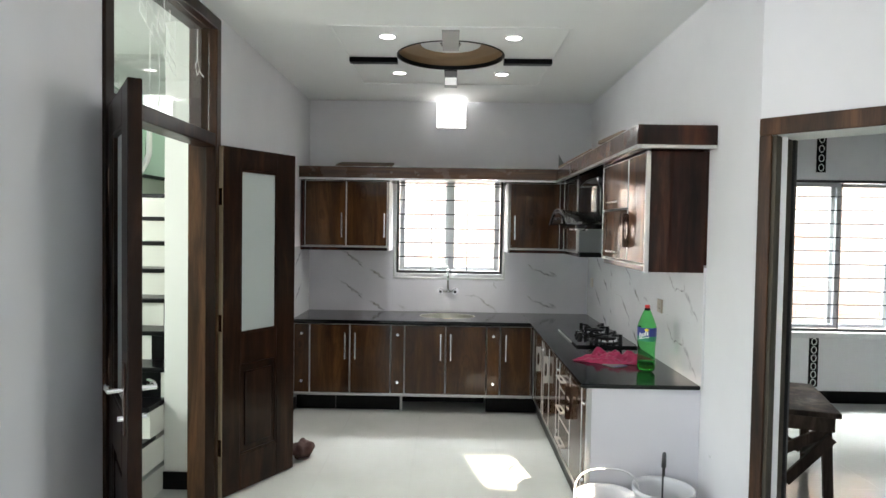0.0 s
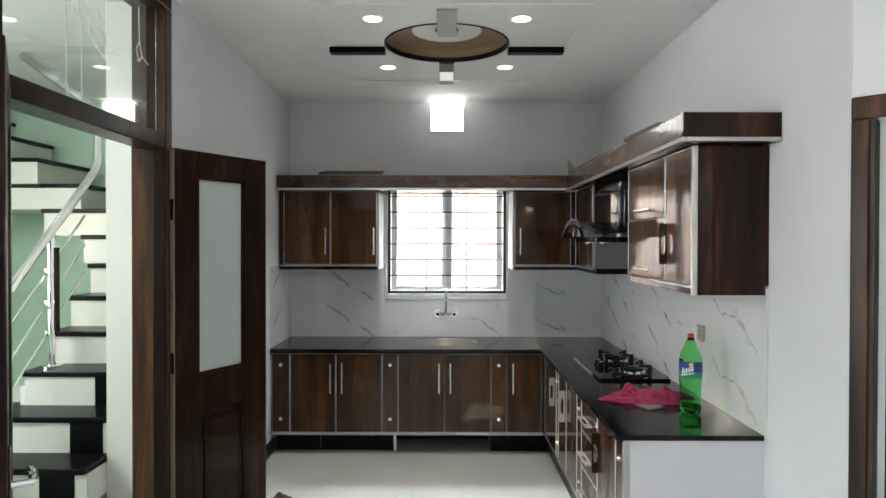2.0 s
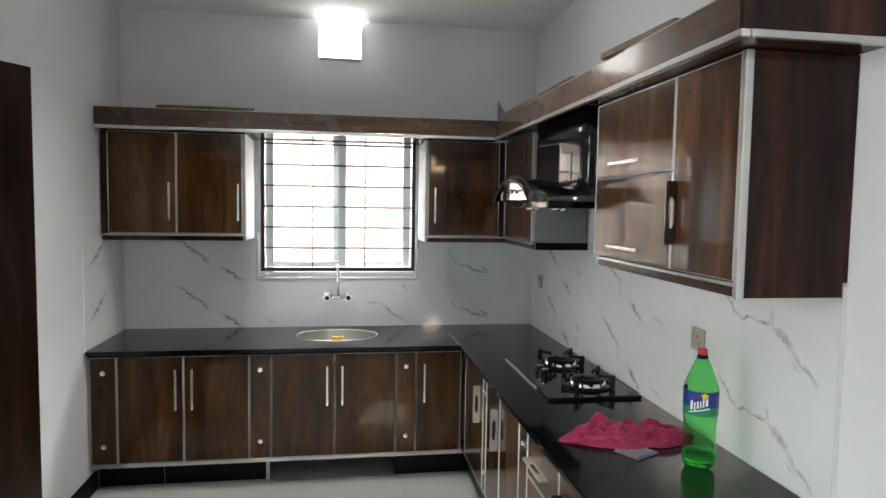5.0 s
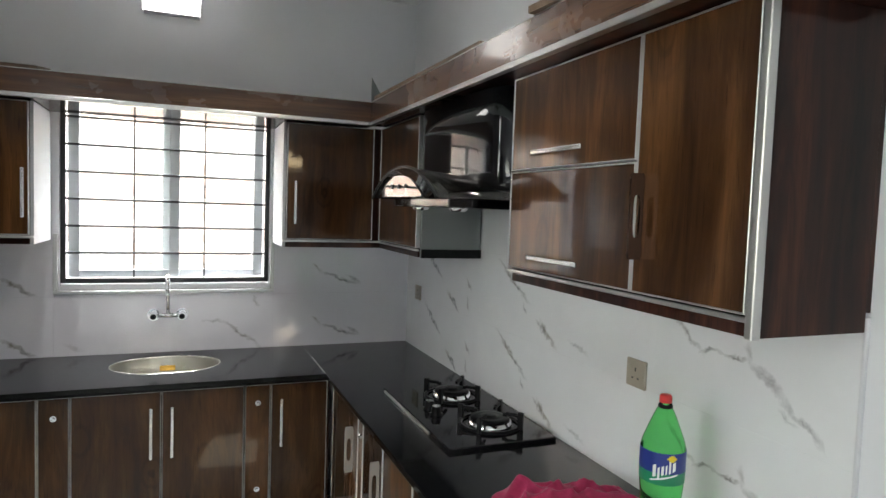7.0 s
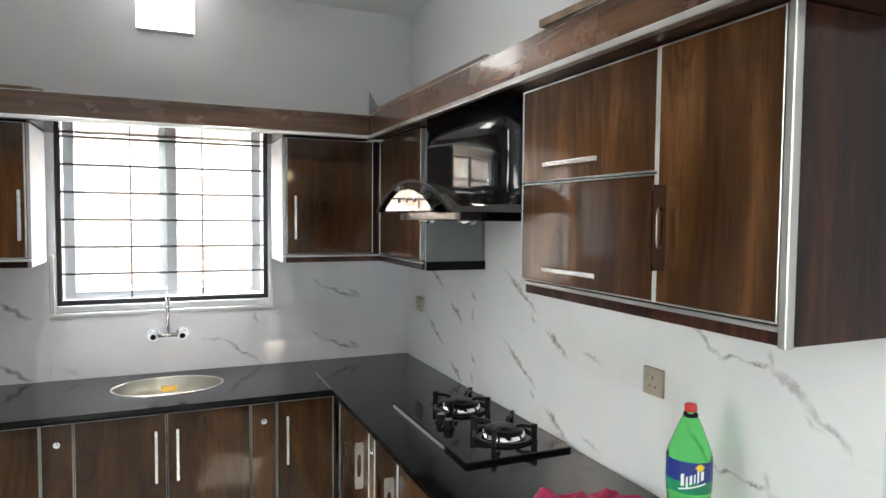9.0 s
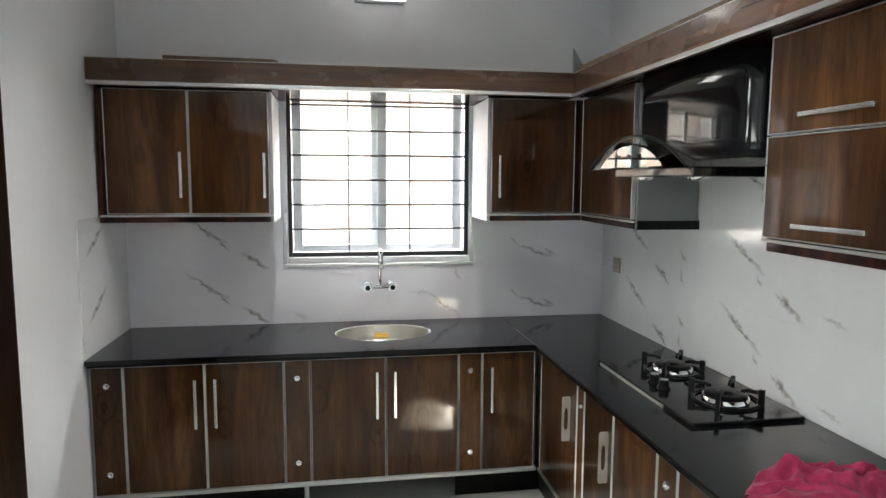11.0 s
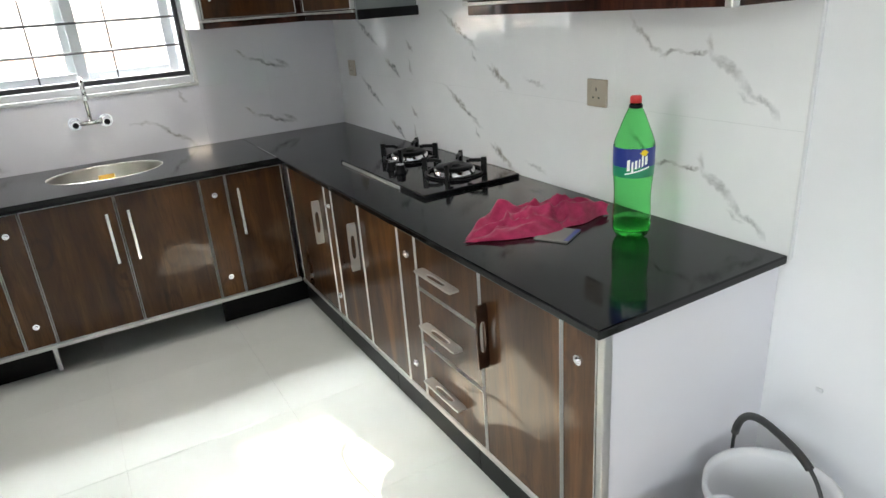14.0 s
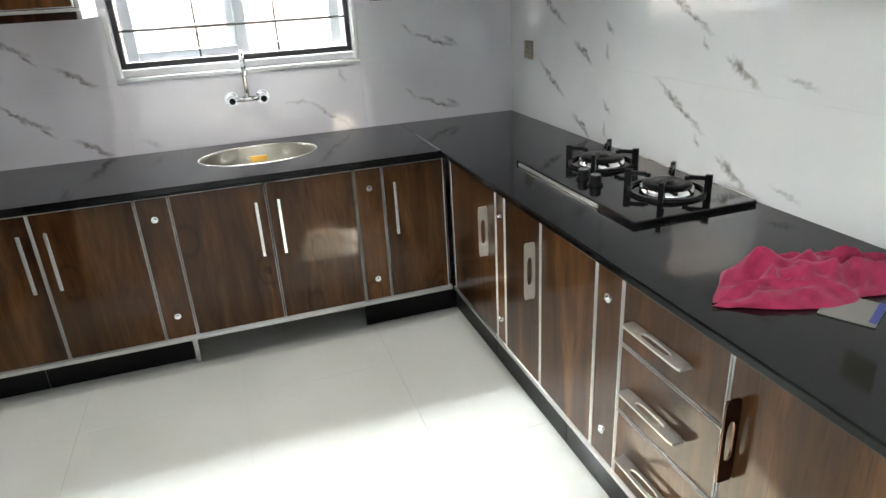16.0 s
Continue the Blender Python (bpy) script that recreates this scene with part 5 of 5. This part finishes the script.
# ---------------------------------------------------------------- buckets and rag
def bucket(x, y, r, h, handle_up, handle_mat, label, lean=0.0, grip=None):
    b = thing("bucket", label, "bucket", "buckets on the floor", at=(x, y, 0.0))
    prof = [(0.0, 0.004), (r * 0.74, 0.004), (r * 0.76, 0.0), (r * 0.78, 0.004), (r * 0.96, h * 0.92), (r * 1.03, h * 0.93), (r * 1.03, h), (r * 0.97, h), (r * 0.94, h * 0.93), (r * 0.75, 0.012), (0.0, 0.012)]
    part("shell", smooth(lathe(bmesh.new(), prof, 48), 40), M["white_plastic"], b, "white plastic shell")
    pts = []
    for k in range(25):
        a = math.pi * k / 24
        c_, s_ = math.cos(a), math.sin(a)
        pts.append((r * 1.06 * math.copysign(abs(c_) ** 0.7, c_), handle_up[0] * s_, h * 0.95 + handle_up[1] * s_ ** 0.7))
    hb = part("handle", smooth(tube(bmesh.new(), pts, 0.0045, 8)), M[handle_mat], b, "bail handle")
    if grip:
        part("grip", smooth(tube(bmesh.new(), pts[grip[0]:grip[1]], 0.0095, 10)), M["rubber"], hb, "black plastic grip")
    for s_ in (-1, 1):
        part("lug", smooth(cyl(bmesh.new(), (s_ * r * 0.97, 0, h * 0.94), (s_ * r * 1.09, 0, h * 0.94), 0.014, 0.012, seg=16)), M["white_plastic"], b)
    b.rotation_euler = (0, 0, radians(lean))
    return b


bucket(1.10, 3.97, 0.155, 0.32, (0.03, 0.14), "white_plastic", "white plastic paint bucket with a white handle")
bucket(1.385, 3.99, 0.148, 0.36, (0.0, 0.17), "rubber", "white plastic bucket with a black grip on its handle", 70, (2, 17))
bucket(0.84, 3.78, 0.125, 0.18, (0.115, -0.04), "rubber", "small grey paint bucket on the floor")

rag = thing("rag", "bundled brown rag on the floor behind the door", "rag")
bm = bmesh.new()
bmesh.ops.create_icosphere(bm, subdivisions=4, radius=1, matrix=Matrix.Translation((-0.735, 5.30, 0.055)) @ Matrix.Diagonal((0.075, 0.12, 0.055, 1)))
for v in bm.verts:
    d_ = noise.noise(v.co * 22) * 0.02 + math.sin(v.co.x * 90 + v.co.z * 60) * 0.006
    v.co += v.normal * d_
    v.co.z = max(v.co.z, 0.001)
part("fabric", smooth(bm, 70), M["brown_cloth"], rag)

# ---------------------------------------------------------------- stair hall
stairs = thing("staircase", "cream tiled staircase with black stone treads", "stairs", kind="structure")
R, X0, X1 = 0.19, -2.05, -1.462
INLAYS = {2: (-1.80, -1.62), 3: (-1.69, -1.52), 4: (-1.67, -1.50), 5: (-1.66, -1.466), 6: (-1.68, -1.466), 9: (-1.62, -1.466), 10: (-2.0, -1.86)}
for k in range(1, 11):
    ya = 3.862 + 0.22 * k
    x0 = -2.5 if k < 5 else {9: -2.22, 10: -2.63}.get(k, X0)
    z = R * k - 0.01
    part("riser", cuboid(x0, X1, ya, 6.15, max(z - R, 0.0), z - 0.031), M["white_stone"], stairs, "cream tile riser")
    part("tread", cuboid(x0 - 0.012, X1 - 0.001, ya - 0.022, ya + 0.30, z - 0.03, z, bevel=0.006), M["black_stone"], stairs, "black polished stone tread")
    if k in INLAYS:
        a_, b_ = INLAYS[k]
        part("inlay", cuboid(a_, b_, ya - 0.004, ya - 0.0005, max(z - R, 0.0), z - 0.031), M["black_stone"], stairs, "black inlaid tile")
for k in range(11, 15):
    z = R * k - 0.01
    xb = -2.42 - 0.32 * (k - 11)
    part("riser", cuboid(-3.55, xb, 6.16, 6.85, z - R, z - 0.031), M["white_stone"], stairs, "cream tile riser")
    part("tread", cuboid(xb - 0.30, xb + 0.022, 6.14, 6.85, z - 0.03, z, bevel=0.006), M["black_stone"], stairs, "black polished stone tread")
part("landing", cuboid(-2.395, X1, 6.17, 6.85, 10 * R - 0.04, 10 * R - 0.01), M["black_stone"], stairs, "black stone landing")
part("stringer", cuboid(-2.08, -2.052, 4.97, 6.15, 0.0, 0.85), M["cream"], stairs)

rail = thing("stair_rail", "polished steel stair handrail with slim rods", "handrail")


def rail_pt(k, h, x=-1.96):
    return (x, 3.962 + 0.22 * k, R * k - 0.01 + h)


for k in (2, 5):
    a, b = Vector(rail_pt(k, 0)), Vector(rail_pt(k, 0.76))
    p_ = part("post", cyl(bmesh.new(), a, b, 0.021, seg=16), M["chrome"], rail, "polished steel post")
    part("base_rose", cyl(bmesh.new(), a, a + Vector((0, 0, 0.012)), 0.05, seg=20), M["chrome"], p_)
    part("wood_strip", cuboid(a.x + 0.022, a.x + 0.04, a.y - 0.012, a.y + 0.012, a.z + 0.20, b.z - 0.08, bevel=0.003), M["door"], p_, "dark wooden strip on the post")
    for h in (0.2, 0.37, 0.55):
        c_ = Vector(rail_pt(k, h))
        part("clamp", cyl(bmesh.new(), c_ - Vector((0.035, 0, 0)), c_ + Vector((0.02, 0, 0)), 0.012, seg=12), M["chrome"], p_, "round rod clamp")
top = [rail_pt(1, 0.77), rail_pt(4, 0.77), rail_pt(7.0, 0.77), (-1.96, 5.545, 2.16), (-1.96, 5.555, 2.44), (-1.985, 5.555, 2.50), (-2.45, 5.555, 2.85)]
part("handrail", smooth(tube(bmesh.new(), top, 0.025, 14), 60), M["chrome"], rail, "polished steel handrail")
for h in (0.2, 0.37, 0.55):
    part("rod", tube(bmesh.new(), [rail_pt(1, h, -1.985), rail_pt(6.7, h, -1.985)], 0.007, 8), M["chrome"], rail, "slim steel rod")

# ---------------------------------------------------------------- side room
bench = thing("bench", "old dark wooden work bench with crossed braces", "bench", at=(2.454, 4.92, 0))
bench.rotation_euler = (0, 0, radians(-18))
part("top", cuboid(-0.45, 0.30, -0.16, 0.66, 0.52, 0.555, bevel=0.008), M["bench"], bench)
part("apron", cuboid(-0.42, 0.27, -0.14, -0.11, 0.43, 0.519, bevel=0.004), M["bench"], bench)
part("apron", cuboid(0.24, 0.27, -0.11, 0.60, 0.43, 0.519, bevel=0.004), M["bench"], bench)
for x in (-0.38, 0.20):
    for y in (-0.12, 0.55):
        bm = cuboid(x, x + 0.055, y, y + 0.05, 0, 0.519, bevel=0.005)
        for v in bm.verts:
            if v.co.z < 0.1:
                v.co.x += 0.025 if x > 0 else -0.025
        part("leg", bm, M["bench"], bench)
for p_, q_ in (((-0.36, -0.105, 0.08), (0.22, -0.105, 0.42)), ((0.0, -0.15, 0.10), (0.25, -0.15, 0.40)), ((0.235, -0.1, 0.42), (0.235, 0.56, 0.10)), ((-0.36, 0.57, 0.42), (0.22, 0.57, 0.10))):
    p_, q_ = Vector(p_), Vector(q_)
    bm = bmesh.new()
    d_ = q_ - p_
    bmesh.ops.create_cube(bm, size=1, matrix=Matrix.Translation((p_ + q_) / 2) @ d_.to_track_quat("Z", "Y").to_matrix().to_4x4() @ Matrix.Diagonal((0.03, 0.06, d_.length, 1)))
    part("brace", bm, M["bench"], bench)


def decor_strip(x, z0, z1):
    s = thing("decor_strip", "narrow black and white patterned tile strip on the wall", "tile strip", "patterned tile strips")
    part("backing", cuboid(x - 0.045, x + 0.045, BW - 0.008, BW - 0.0005, z0, z1), M["black_stone"], s)
    n = max(2, round((z1 - z0) / 0.085))
    st = (z1 - z0) / n
    for i in range(n):
        z = z0 + st * (i + 0.5)
        bm = tube(bmesh.new(), [(x + 0.024 * math.cos(a), BW - 0.009, z + 0.032 * math.sin(a)) for a in [2 * math.pi * k / 16 for k in range(17)]], 0.004, 5)
        part("motif", bm, M["label_white"], s, "white ring motif")
    return s


decor_strip(3.85, 2.24, 2.60)
decor_strip(3.84, 0.16, 0.64)

# ---------------------------------------------------------------- bricks across the alley and floor tiles
me = None
for row in range(0, 34):
    z = 0.30 + row * 0.083
    for col in range(0, 30):
        x = -1.0 + col * 0.245 + (0.122 if row % 2 else 0)
        near = -1.0 < x < 1.9 or 3.6 < x < 6.4
        if not near:
            continue
        if me is None:
            first_brick = part("brick", cuboid(-0.115, 0.115, -0.05, 0.05, -0.036, 0.036, bevel=0.004, seg=1), M["brick"], alley)
            me = first_brick.data
            ob = first_brick
        else:
            ob = new("brick", me)
            ob.parent = alley
        h = random.Random(row * 100 + col)
        ob.location = (x, 8.462 + h.uniform(-0.006, 0.006), z + h.uniform(-0.003, 0.003))
        ob.rotation_euler = (0, 0, radians(h.uniform(-1, 1)))

tile_me = None
for i in range(16):
    for j in range(16):
        x, y = -3.3 + 0.61 * i, -2.1 + 0.61 * j
        if x > 6.1 or y > 7.1:
            continue
        if tile_me is None:
            ob = part("floor_tile", cuboid(-0.3048, 0.3048, -0.3048, 0.3048, -0.006, 0.0, bevel=0.0005, seg=1), M["floor"], floor_ob)
            tile_me = ob.data
        else:
            ob = new("floor_tile", tile_me)
            ob.parent = floor_ob
        ob.location = (x, y, 0)
